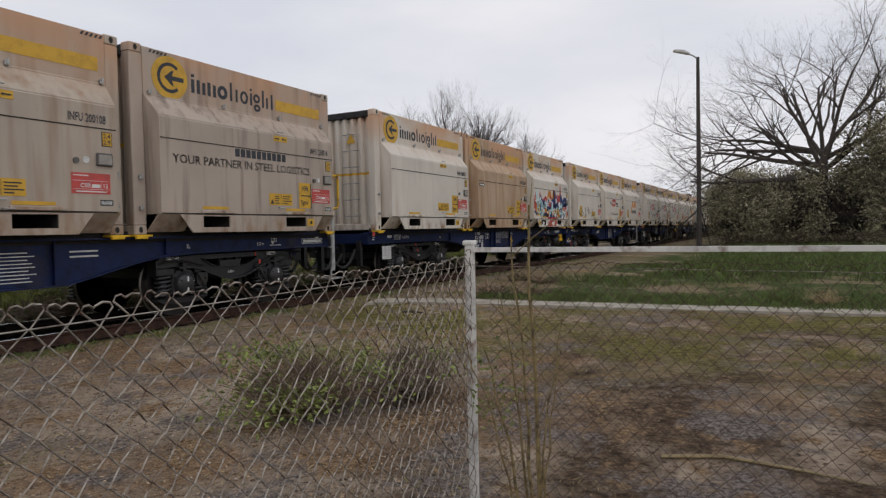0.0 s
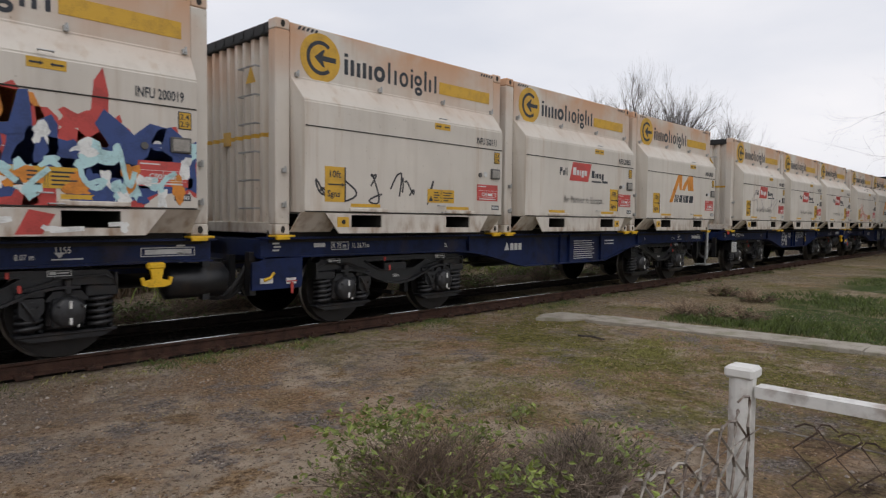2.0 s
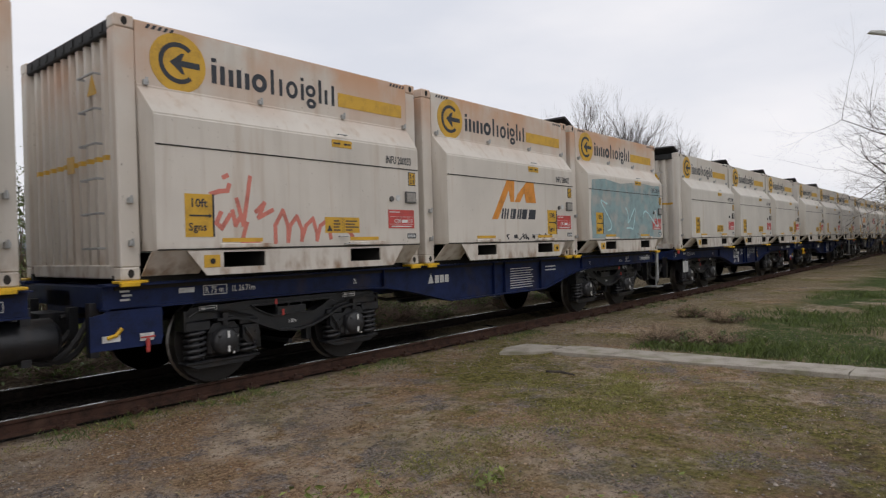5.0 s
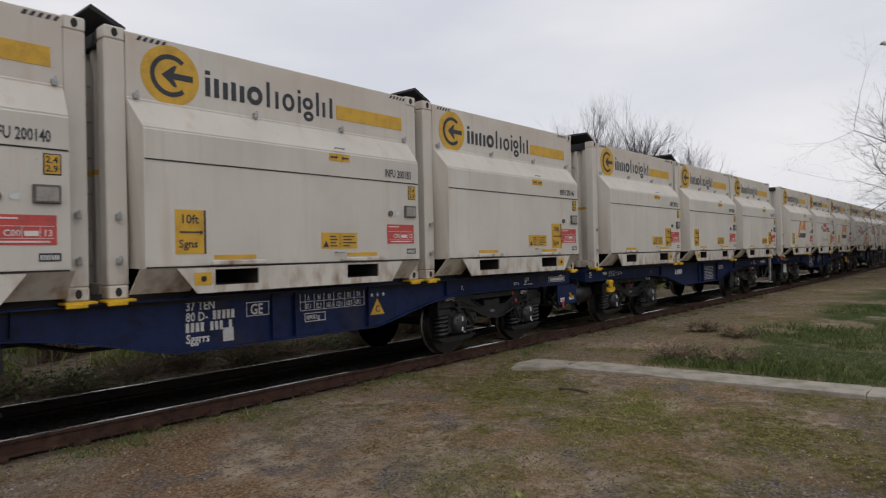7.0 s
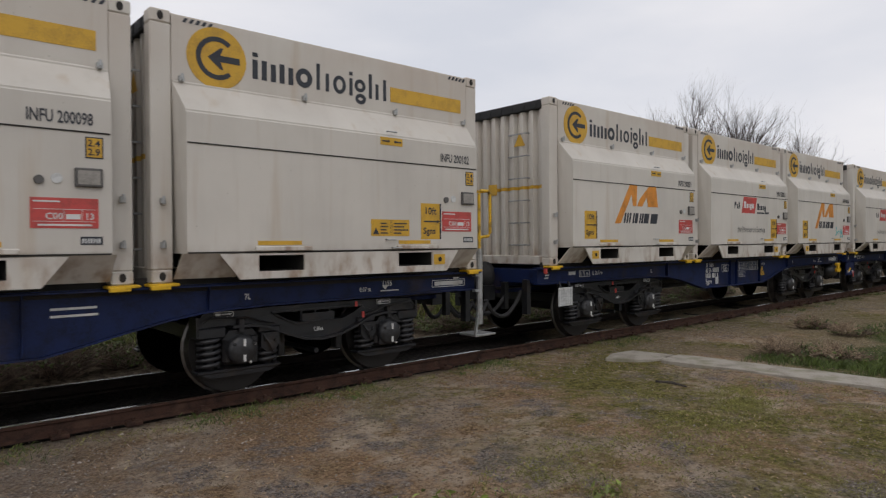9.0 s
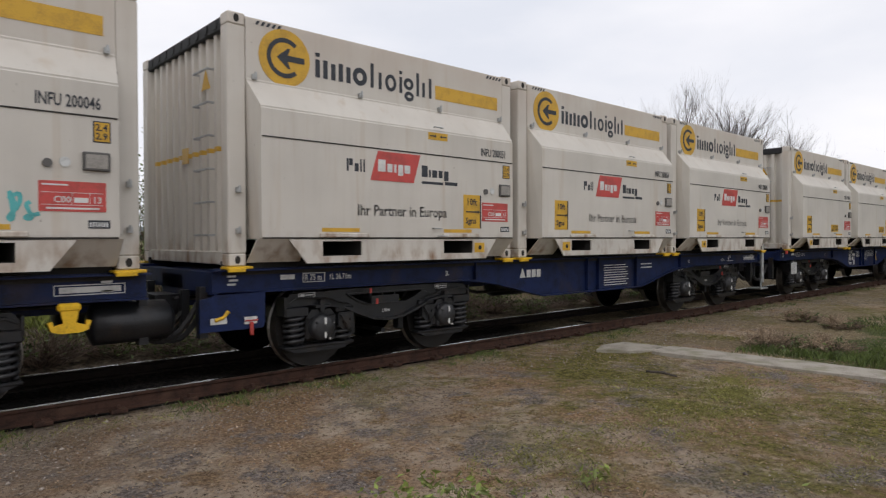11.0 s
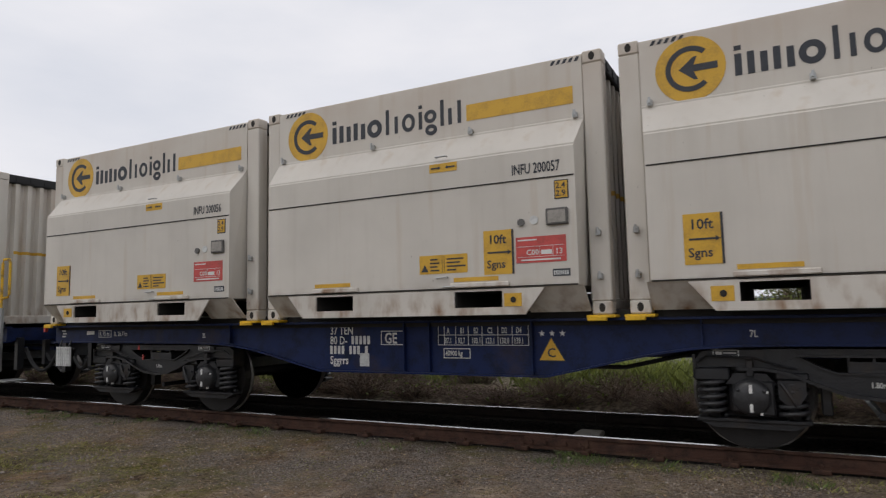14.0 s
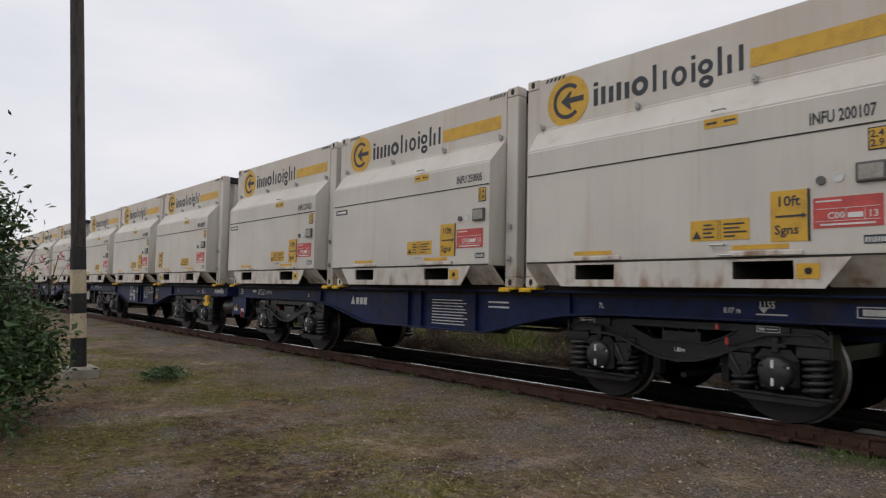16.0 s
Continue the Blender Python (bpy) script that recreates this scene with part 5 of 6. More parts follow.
        link("print_frame", frame_lines(0.28, 0.15), wag, m=pose(5.585, 0.156, 0.87))
        small_text(wag, "GE", 0.16, 5.63, 0.888)
        side_print("print_table", shared("load table", PRINT, lambda bm: [box(bm, 0, 0.98, -0.002, 0, z, z + 0.006) for z in (0, 0.1, 0.2)] + [box(bm, x, x + 0.006, -0.002, 0, 0, 0.2) for x in (0, 0.07, 0.2, 0.34, 0.49, 0.66, 0.81, 0.974)]), wag, 6.278, 0.87)
        for i, w in enumerate(("87.1", "92.7", "103.1", "123.1", "130.0", "139.1")):
            small_text(wag, w, 0.08, 6.355 + i * 0.15, 0.89, wide=0.58)
        for i, w in enumerate(("A", "B1", "B2", "C2", "D2", "D4")):
            small_text(wag, w, 0.08, 6.38 + i * 0.15, 0.99, wide=0.58)
        link("print_frame", frame_lines(0.3, 0.1), wag, m=pose(6.34, 0.156, 0.74))
        small_text(wag, "40900 kg", 0.075, 6.36, 0.765, wide=0.7)
        s = side_print("warning_sign", shared("tri sign", YELLOW, lambda bm: prism(bm, [(0, 0), (0.24, 0), (0.12, 0.205)], -0.003, 0)), wag, 7.36, 0.735)
        link("sign_edge", shared("tri edge", INK, lambda bm: prism(bm, [(-0.014, -0.008), (0.254, -0.008), (0.12, 0.224)], -0.001, 0.001)), s)
        link("writing", writing("C", 0.12, INK), s, m=pose(0.078, -0.006, 0.03))
        side_print("print", shared("stars", PRINT, lambda bm: [prism(bm, [(0.1 * i + (0.032 if k % 2 == 0 else 0.013) * math.sin(math.pi * k / 5), (0.032 if k % 2 == 0 else 0.013) * math.cos(math.pi * k / 5)) for k in range(10)], -0.002, 0) for i in range(3)]), wag, 7.39, 0.985)
    else:
        side_print("print", shared("mark drop", PRINT, lambda bm: prism(bm, [(0, 0), (0.12, 0), (0.06, 0.14)], -0.002, 0)), wag, 4.33, 0.86)
        for x in (4.48, 4.59, 4.7):
            side_print("print_bar", plate(0.085, 0.11, PRINT, 0.002), wag, x, 0.86)
        side_print("print", rows_of(9, 0.78, 0.012, 0.04, 7), wag, 6.39, 0.65)
        side_print("print", rows_of(2, 0.4, 0.02, 0.06, 9), wag, 7.5, 0.9)
    return wag, wheels


def unit_x(u):
    return TRAIN_X0 + (u + 1) // 2 * STEP_A + u // 2 * STEP_B


def run(t):
    """Metres that the train has gone at t seconds."""
    k = (t - 8) / 8
    return SPEED * t + SLOWING * t * t / 2 + BEND * ((t - 8) ** 3 + 512) / 100 - sum(c * k ** (5 - i) for i, c in enumerate(DRIFT))


CLEAN = "off-white ribbed freight container with yellow and dark markings"
PARTNER = "off-white container with a red slanted partner logo panel"
MARK = "off-white container with an orange zigzag logo"
LOADS = {
    0: (("plain", "grimy", "200108", 0, "dusty off-white container with yellow markings"), ("plain", "grimy", "200108", 0, "dusty off-white container with yellow markings"), ("slogan", "sooty", "250018", 1, "soot-streaked white container with a steel logistics slogan")),
    1: (("plain", "dusty", "200033", 1, "dusty off-white container with orange-brown stains"), ("plain label", "rusty", "250090", 1, "rust-stained beige container with faded markings"), ("plain", "dusty", "200019", 0, "dusty container covered by a blue and red graffiti mural", False, "mural")),
    2: (("plain", "dusty", "200111", 0, "dusty container with a black scrawled tag", False, ("black", 3, 0.3, 0.3, 2.1, 0.5, 6, 0.022)), ("partner", "dusty", "200053", 1, PARTNER), ("mertz", "dusty", "200020", 0, MARK)),
    3: (("partner", "dusty", "200028", 0, PARTNER + " and faint tag", False, ("grey", 5, 0.7, 0.4, 2.4, 0.75, 4, 0.03)), ("partner", "dusty", "200023", 1, PARTNER), ("partner", "dusty", "200013", 1, PARTNER)),
    4: (("plain", "dusty", "200033", 0, "dusty container with a red scrawled tag", False, ("pink", 12, 1.0, 0.32, 2.0, 0.75, 7, 0.045)), ("mertz", "dusty", "200022", 1, MARK + " and a black tag", False, ("black", 6, 1.6, 0.28, 1.4, 0.14, 8, 0.02)), ("teal", "dusty", "200041", 0, "dusty container half painted over in teal", True)),
    5: (("plain", "clean", "200140", 0, CLEAN, True), ("plain", "clean", "200183", 0, CLEAN, True), ("plain", "clean", "200146", 1, CLEAN, True)),
    6: (("plain", "clean", "200216", 1, CLEAN + ", roof flap up", True), ("plain", "clean", "200098", 0, CLEAN + ", roof flap up", True), ("plain", "clean", "200102", 1, CLEAN)),
    7: (("mertz", "clean", "200031", 0, MARK), ("partner", "clean", "200021", 1, PARTNER), ("mertz", "clean", "200046", 0, MARK + " and an aqua tag", False, ("aqua", 9, 2.6, 0.4, 0.6, 0.3, 4, 0.03))),
    8: (("partner", "clean", "200051", 1, PARTNER), ("partner", "clean", "200054", 0, PARTNER), ("partner", "clean", "200045", 0, PARTNER)),
    9: (("plain", "clean", "200056", 0, CLEAN), ("plain", "clean", "200057", 1, CLEAN), ("plain", "clean", "200075", 0, CLEAN)),
    10: (("plain label", "clean", "250123", 1, CLEAN), ("plain label", "clean", "250005", 1, CLEAN), ("plain", "clean", "200107", 1, CLEAN)),
}
MOVERS, WHEELSETS = [], []


def build_train():
    for u in range(-1, 13):
        wag, wheels = wagon(u % 2 == 1, u in (5, 6))
        MOVERS.append((wag, unit_x(u), RAIL_TOP))
        WHEELSETS.extend(wheels)
        for c, spec in enumerate(LOADS.get(u, LOADS[5] if u in (11, 12) else LOADS[0])):
            con = container(*spec)
            MOVERS.append((con, unit_x(u) + c * PITCH, RAIL_TOP + DECK))


build_train()


# ---- fence, poles and lamp ----
def chain_wires(bm, start, along, length, height, pitch=0.034, rise=0.0, thick=0.0026):
    """Woven zigzag wires; along is a flat unit vector."""
    a, s, off = Vector(along), Vector(start), Vector((-along[1], along[0], 0)) * 0.004
    n = int(length / pitch)
    steps = int(height / pitch)
    rng = random.Random(3)
    for i in range(n):
        pts = []
        lean, droop = 0.02 * math.sin(i * 0.11), 0.006 * math.sin(i * 0.9) + rng.gauss(0, 0.002)
        high = height + droop + rise * max(0.0, (i * pitch - length + 0.3) / 0.3) ** 2
        for k in range(steps + 1):
            side = 1 if (k + i) % 2 else 0
            bow = 0.012 * math.sin(k * 0.19 + i * 0.05)
            z = 0.03 + k * (high - 0.03) / steps
            pts.append(s + a * (i * pitch + side * pitch * 0.96 + lean * k / steps + rng.gauss(0, 0.0012)) + off * (1 if k % 2 else -1) + off * bow * 120 + Vector((0, 0, z)))
        tip = pts[-1]
        turn = -1 if (steps + i) % 2 else 1
        pts += [tip + a * 0.006 * turn + Vector((0, 0, 0.01)), tip + a * 0.02 * turn + off + Vector((0, 0, 0.012)), tip + a * 0.034 * turn + off * 2 + Vector((0, 0, 0.004))]
        tube(bm, pts, thick, 4, cap=False)


def build_fence():
    fence = thing("wire_fence", "low chain-link fence with chipped white steel posts", "fence")
    x0, y0, top = 0.925, -6.003, 1.21
    posts = (((x0, y0), 0.026), ((x0 + 0.04, y0 - 2.6), 0.024), ((x0 - 3.6, y0 - 0.02), 0.024))
    for (x, y), r in posts:
        r *= 0.88
        bm = bmesh.new()
        tube(bm, [(x, y, -0.3), (x, y, top)], r, 14)
        soft_box(bm, x - r - 0.003, x + r + 0.003, y - r - 0.003, y + r + 0.003, top - 0.004, top + 0.018, 0.005)
        part("fence_post", bm, WHITEPAINT, fence, "chipped white steel tube")
    bm = bmesh.new()
    box(bm, x0 - 0.016, x0 + 0.018, y0 - 5.4, y0 - 0.026, top - 0.034, top - 0.014)
    part("top_rail", bm, WHITEPAINT, fence, "white steel angle rail")
    bm = bmesh.new()
    chain_wires(bm, (x0 - 3.4, y0 - 0.03, 0.0), (1, 0, 0), 3.37, 1.138, rise=0.05)
    part("wire_mesh", bm, WIRE, fence, "weathered galvanised chain-link")
    bm = bmesh.new()
    chain_wires(bm, (x0 + 0.03, y0 - 5.4, 0.0), (0, 1, 0), 5.35, 1.12, thick=0.0017)
    part("wire_mesh", bm, RUSTWIRE, fence, "rust-brown thin chain-link")
    bm = bmesh.new()
    for z in (1.112,):
        tube(bm, arc((x0 - 3.5, y0 - 0.035, z), (x0, y0 - 0.035, z + 0.01), 0.006), 0.0016, 4)
        tube(bm, arc((x0 + 0.035, y0 - 5.4, z - 0.02), (x0 + 0.035, y0, z), 0.006), 0.0016, 4)
    part("strain_wire", bm, WIRE, fence)


build_fence()


def build_pole():
    pole = thing("marker_pole", "tall dark timber pole with cream and black bands", "pole")
    x, y = -10.07, -3.56
    bm = bmesh.new()
    tube(bm, [(x, y, 0.1), (x, y - 0.25, 4.5), (x, y - 0.47, 8.2)], [0.095, 0.088, 0.075], 16)
    part("shaft", bm, TIMBER, pole)
    for z0, z1, mat in ((0.1, 0.5, BLACKPAINT), (0.5, 0.83, CREAM), (0.83, 1.1, BLACKPAINT), (1.1, 1.42, CREAM), (1.42, 1.7, BLACKPAINT)):
        bm = bmesh.new()
        tube(bm, [(x, y - z0 * 0.055, z0), (x, y - z1 * 0.055, z1)], 0.1, 16, cap=True)
        part("paint_band", bm, mat, pole)
    bm = bmesh.new()
    soft_box(bm, x - 0.22, x + 0.22, y - 0.22, y + 0.22, -0.2, 0.11, 0.03)
    part("concrete_foot", bm, CONCRETE, pole, "rough concrete foot")


build_pole()


def build_lamp():
    lamp = thing("street_lamp", "tall dark street lamp with a pale angled head", "street lamp")
    x, y, h = 34.8, -3.1, 10.0
    bm = bmesh.new()
    tube(bm, [(x, y, -0.2), (x, y, 5), (x, y, h)], [0.13, 0.11, 0.08], 12)
    part("mast", bm, TIMBER, lamp)
    bm = bmesh.new()
    tube(bm, [(x, y, h - 0.1), (x - 0.1, y + 0.25, h + 0.12), (x - 0.2, y + 0.6, h + 0.25)], 0.04, 8)
    part("bracket", bm, GALV, lamp)
    bm = bmesh.new()
    prism(bm, [(-0.1, 0.0), (0.75, 0.0), (0.68, 0.12), (0.2, 0.17), (-0.1, 0.09)], -0.14, 0.14)
    bmesh.ops.bevel(bm, geom=list(bm.edges), offset=0.03, segments=2, affect="EDGES")
    part("lamp_head", bm, LAMPGLASS, lamp, "pale lamp housing", pose(x - 0.18, y + 0.5, h + 0.18, 0, -14, 110))


build_lamp()


# ---- plants ----
def grow(bm_w, bm_t, base, direction, length, radius, depth, rng, up=0.12, spread=0.75, twist=0.35, thin=0.02, tips=None):
    """A limb with side branches: thick ones into bm_w, thin ones into bm_t."""
    p, d = Vector(base), Vector(direction).normalized()
    n = 5 if depth > 1 else 3
    pts, rad = [p.copy()], [radius]
    for i in range(n):
        d = (d + Vector((rng.gauss(0, 1), rng.gauss(0, 1), rng.gauss(0, 1) + up * 3)) * twist * 0.28).normalized()
        p = p + d * length / n
        pts.append(p.copy())
        rad.append(radius * (1 - 0.62 * (i + 1) / n))
    tube(bm_w if radius > thin else bm_t, pts, rad, 7 if radius > 0.08 else (5 if radius > thin else 3), cap=False)
    if depth <= 0:
        if tips is not None:
            tips.append(pts[-1])
        return
    kids = rng.randint(3, 4) if depth > 1 else rng.randint(2, 4)
    for k in range(kids):
        i = rng.randint(2, n) if depth > 1 else rng.randint(1, n)
        q = pts[i]
        dd = (pts[i] - pts[i - 1]).normalized()
        side = Vector((rng.gauss(0, 1), rng.gauss(0, 1), rng.gauss(0, 0.7))).normalized()
        grow(bm_w, bm_t, q, dd + side * spread, length * rng.uniform(0.52, 0.78), rad[i] * rng.uniform(0.6, 0.85), depth - 1, rng, up, spread, twist, thin, tips)


def bare_tree(x, y, trunk, limbs, seed, label, depth=5, radius=0.22, spread=0.7, up=0.12, thin=0.03):
    """A leafless tree: trunk height, then limbs as (dx, dy, dz) reach from the fork."""
    rng = random.Random(seed)
    tree = thing("bare_tree", label, "tree", "bare trees")
    bw, bt = bmesh.new(), bmesh.new()
    tube(bw, [(x, y, -0.2), (x + 0.05, y + 0.05, trunk * 0.5), (x, y, trunk)], [radius * 1.25, radius, radius * 0.8], 9, cap=False)
    for i, (dx, dy, dz) in enumerate(limbs):
        reach = Vector((dx, dy, dz))
        start = Vector((x, y, trunk * (0.75 + 0.25 * ((i * 7) % 5) / 4)))
        grow(bw, bt, start, reach, reach.length * 0.62, radius * (0.36 + 0.03 * reach.length), depth, rng, up=up, spread=spread, thin=thin)
    part("trunk", bw, BARK, tree)
    part("crown", bt, BARK, tree)
    return tree


def leaf_cloud(rng, centre, radii, n, size, lumps_n=14, flat=0.0):
    """Many small bent leaves in uneven clumps."""
    verts, faces = [], []
    hubs = []
    for i in range(lumps_n):
        v = Vector((rng.gauss(0, 1), rng.gauss(0, 1), rng.gauss(0, 1))).normalized() * rng.uniform(0.35, 0.95)
        hubs.append((v, rng.uniform(0.22, 0.5)))
    for i in range(n):
        h, r = rng.choice(hubs)
        v = h + Vector((rng.gauss(0, 1), rng.gauss(0, 1), rng.gauss(0, 1))) * r * 0.55
        p = Vector((centre[0] + v.x * radii[0], centre[1] + v.y * radii[1], max(0.02, centre[2] + v.z * radii[2])))
        a = Vector((rng.gauss(0, 1), rng.gauss(0, 1), rng.gauss(0, 0.6))).normalized()
        b = a.cross(Vector((rng.gauss(0, 1), rng.gauss(0, 1), rng.gauss(0, 1)))).normalized()
        s = size * rng.uniform(0.5, 1.4)
        k = len(verts)
        up = a.cross(b) * s * 0.2
        verts += [tuple(p - a * s), tuple(p + b * s * 0.45 + up), tuple(p + a * s), tuple(p - b * s * 0.45 + up)]
        faces += [(k, k + 1, k + 2), (k, k + 2, k + 3)]
    return verts, faces


def shrub(name, label, category, x, y, radii, leaf_mat, n, size, seed, stems=30, stem_mat=None, z0=0.0, stem_r=0.008):
    rng = random.Random(seed)
    ob = thing(name, label, category)
    bm = bmesh.new()
    for i in range(stems):
        a, r = rng.uniform(0, 6.28), rng.uniform(0.1, 1.0)
        tip = Vector((x + math.cos(a) * r * radii[0] * 0.95, y + math.sin(a) * r * radii[1] * 0.95, z0 + radii[2] * rng.uniform(0.9, 2.05) * (1.05 - 0.45 * r)))
        foot = Vector((x + rng.gauss(0, 0.12) * radii[0], y + rng.gauss(0, 0.12) * radii[1], z0 - 0.05))
        mid = (foot + tip) / 2 + Vector((rng.gauss(0, 0.08), rng.gauss(0, 0.08), 0.15 * radii[2]))
        tube(bm, [foot, mid, tip], [stem_r * 1.6, stem_r, stem_r * 0.4], 4, cap=False)
        for k in range(3):
            q = mid.lerp(tip, rng.uniform(0, 0.8))
            e = q + Vector((rng.gauss(0, 0.2), rng.gauss(0, 0.2), abs(rng.gauss(0, 0.2)))) * radii[2]
            tube(bm, [q, e], [stem_r * 0.6, stem_r * 0.25], 3, cap=False)
    part("twig_tangle", bm, stem_mat or TWIG, ob)
    if n:
        v, f = leaf_cloud(rng, (x, y, z0 + radii[2]), radii, n, size)
        part_ob = link("foliage", raw("foliage", v, f, leaf_mat), ob)
    return ob


def shrub_skirt(x, y, ry, seed):
    """Dead stalks and bramble at a hedge bush's foot."""
    shrub("bramble_heap", "low heap of dry tangled bramble twigs", "bramble", x, y, (1.2, ry * 1.1, 0.55), BUSHLEAF, 1600, 0.07, seed, stems=200, stem_mat=BRAMBLE, stem_r=0.01)


def blades(name, label, category, mat, spots, seed, height, lean=0.4, width=0.006):
    """Grass blades as one sheet of stuff; spots is a list of (x, y, spread, count)."""
    rng = random.Random(seed)
    verts, faces = [], []
    for x, y, spread, count in spots:
        for i in range(count):
            px, py = x + rng.gauss(0, spread), y + rng.gauss(0, spread)
            h = height * rng.uniform(0.4, 1.3)
            a = rng.uniform(0, 6.28)
            dx, dy, lx, ly = math.cos(a) * width, math.sin(a) * width, rng.gauss(0, lean) * h, rng.gauss(0, lean) * h
            z = lumps(px, py) - 0.01
            k = len(verts)
            verts += [(px - dx, py - dy, z), (px + dx, py + dy, z), (px + lx * 0.4 + dx * 0.7, py + ly * 0.4 + dy * 0.7, z + h * 0.6), (px + lx, py + ly, z + h)]
            faces += [(k, k + 1, k + 2), (k, k + 2, k + 3)]
    ob = new(name, raw(name, verts, faces, mat))
    return tagged(ob, label, category, kind="stuff")


def scatter(n, x0, x1, y0, y1, spread, count, seed, keep=None):
    rng = random.Random(seed)
    out = []
    for i in range(n):
        x, y = rng.uniform(x0, x1), rng.uniform(y0, y1)
        if keep is None or keep(x, y):
            out.append((x, y, spread, rng.randint(count // 2, count)))
    return out


GREEN_SPOTS = ((6.71, -3.03, 0.20, 90), (5.20, -3.09, 0.40, 30), (5.25, -3.36, 0.50, 40), (3.70, -3.01, 0.35, 24), (5.67, -7.71, 0.30, 70), (-6.99, -1.58, 0.60, 60), (7.24, -2.75, 0.3, 70), (5.8, -3.2, 0.5, 45), (6.36, -2.0, 0.25, 22), (3.87, -2.9, 0.3, 30), (6.7, -3.5, 0.4, 30), (3.6, -3.3, 0.3, 20), (5.2, -4.6, 0.3, 16), (-7.9, -2.9, 0.5, 50), (-7.1, -2.3, 0.45, 44), (-6.4, -3.9, 0.4, 30), (-9.5, -2.2, 0.7, 50), (-11.9, -2.2, 0.8, 50), (-5.2, -2.6, 0.3, 18), (-3.2, -3.2, 0.35, 20))


def build_plants():
    rng = random.Random(2)
    for x, y, k, h in ((44.3, 26.7, 3, 0.58), (45.8, 24.6, 4, 0.66), (47.2, 22.4, 8, 0.76), (48.6, 20.0, 5, 0.9), (49.9, 17.4, 6, 0.88), (51.2, 14.6, 7, 0.74)):
        side = [(rng.uniform(-0.5, 2.0), rng.uniform(-4.2, 0.4), h * rng.uniform(4.2, 7.2)) for _ in range(10)]
        bare_tree(x, y, 5.4 * h, side, k, "distant bare tree with wind-bent upright limbs behind the train", depth=4, radius=0.34, spread=0.55, up=0.28, thin=0.05)
    reach = ((0.3, 10.6, -0.6), (-1.0, 9.4, 1.0), (0.8, 8.0, 1.5), (0, 5.6, 4.0), (-0.6, 3.8, 5.8), (0.4, 2.0, 7.4), (-0.5, -0.4, 7.8), (0.4, -2.6, 7.4), (0, -5.0, 6.0), (1.0, -7.5, 3.6), (-2.0, 5.4, 2.6), (2.0, 0.5, 6.4), (0.3, 8.5, 0.2), (-1.2, -3.4, 3.0))
    bare_tree(37.9, -8.9, 4.9, reach, 12, "large spreading bare tree beside the hedge", depth=5, radius=0.23, spread=0.9, thin=0.03)
    bare_tree(41.0, -14.0, 4.0, ((0, 3.5, 3.6), (0, 1.5, 5.6), (0, -2.0, 5.2), (0, -4.0, 3.0), (-1, 3.0, 5.6), (0.5, 0.2, 6.8), (1, -3.2, 5.2)), 21, "bare tree in the hedge", depth=5, radius=0.3)
    for i, (x, y, rx, ry, rz) in enumerate(((37.5, -4.9, 1.8, 1.7, 1.9), (38.2, -7.2, 2.2, 2.1, 2.3), (38.6, -9.8, 2.4, 2.3, 2.2), (37.6, -12.3, 2.6, 2.4, 3.4), (37, -15, 2.8, 2.4, 4.4), (43, -4.6, 3.0, 1.8, 2.1), (44, -8.4, 3.0, 2.6, 2.4), (36, -18, 2.8, 2.6, 4.6), (50, -5.0, 5.0, 2.4, 2.6), (34, -21.5, 3.0, 3.2, 3.6), (60, -4.0, 6.0, 3.0, 2.8), (74, -1.0, 6.0, 5.0, 3.2))):
        shrub("hedge_bush", "dense dull olive hedge bush with bare twigs", "bush", x, y, (rx, ry, rz), BUSHLEAF, 15000, 0.085, 40 + i, stems=480, stem_mat=BARK, stem_r=0.014)
        shrub_skirt(x - 0.6, y, ry, 400 + i)
    shrub("evergreen_bush", "feathery dark green juniper bush by the pole", "bush", -6.95, -5.2, (1.05, 1.0, 1.2), DARKLEAF, 40000, 0.034, 60, stems=60, stem_mat=BARK)
    shrub("evergreen_bush", "feathery dark green juniper bush by the pole", "bush", -9.3, -6.1, (1.3, 1.1, 1.1), DARKLEAF, 20000, 0.04, 61, stems=60, stem_mat=BARK)
    # bushes and bramble beyond the track
    for i, (x, y, rx, ry, rz) in enumerate(((4.2, 5.7, 1.5, 0.9, 1.5), (6.9, 5.8, 1.6, 1.0, 1.1), (9.8, 5.6, 1.8, 1.0, 1.0), (13.5, 6.0, 2.2, 1.2, 1.2), (18.5, 6.0, 2.6, 1.2, 1.2), (24.5, 6.2, 3.0, 1.3, 1.3), (0.2, 6.6, 1.3, 0.8, 1.35), (2.0, 6.4, 1.2, 0.8, 1.2), (-8.0, 6.0, 2.2, 0.9, 0.6), (-13, 6.0, 2.4, 1.0, 0.7))):
        shrub("green_bush", "loose bush coming into fresh green leaf", "bush", x, y, (rx, ry, rz), THICKET if x > 3 else LEAF, 6000, 0.035, 80 + i, stems=110)
    for i in range(44):
        x = -15 + i * 0.8
        shrub("bramble_heap", "low heap of dry tangled bramble twigs", "bramble", x, 3.1 + 0.2 * math.sin(i * 2.1), (0.85, 0.5, 0.2 + 0.08 * math.sin(i * 1.3)), THICKET if x > 0.5 else LEAF, (620 if x > 0.5 else 60) if i % 3 else 150, 0.03, 120 + i, stems=230, stem_mat=BRAMBLE, stem_r=0.0045, z0=0.03)
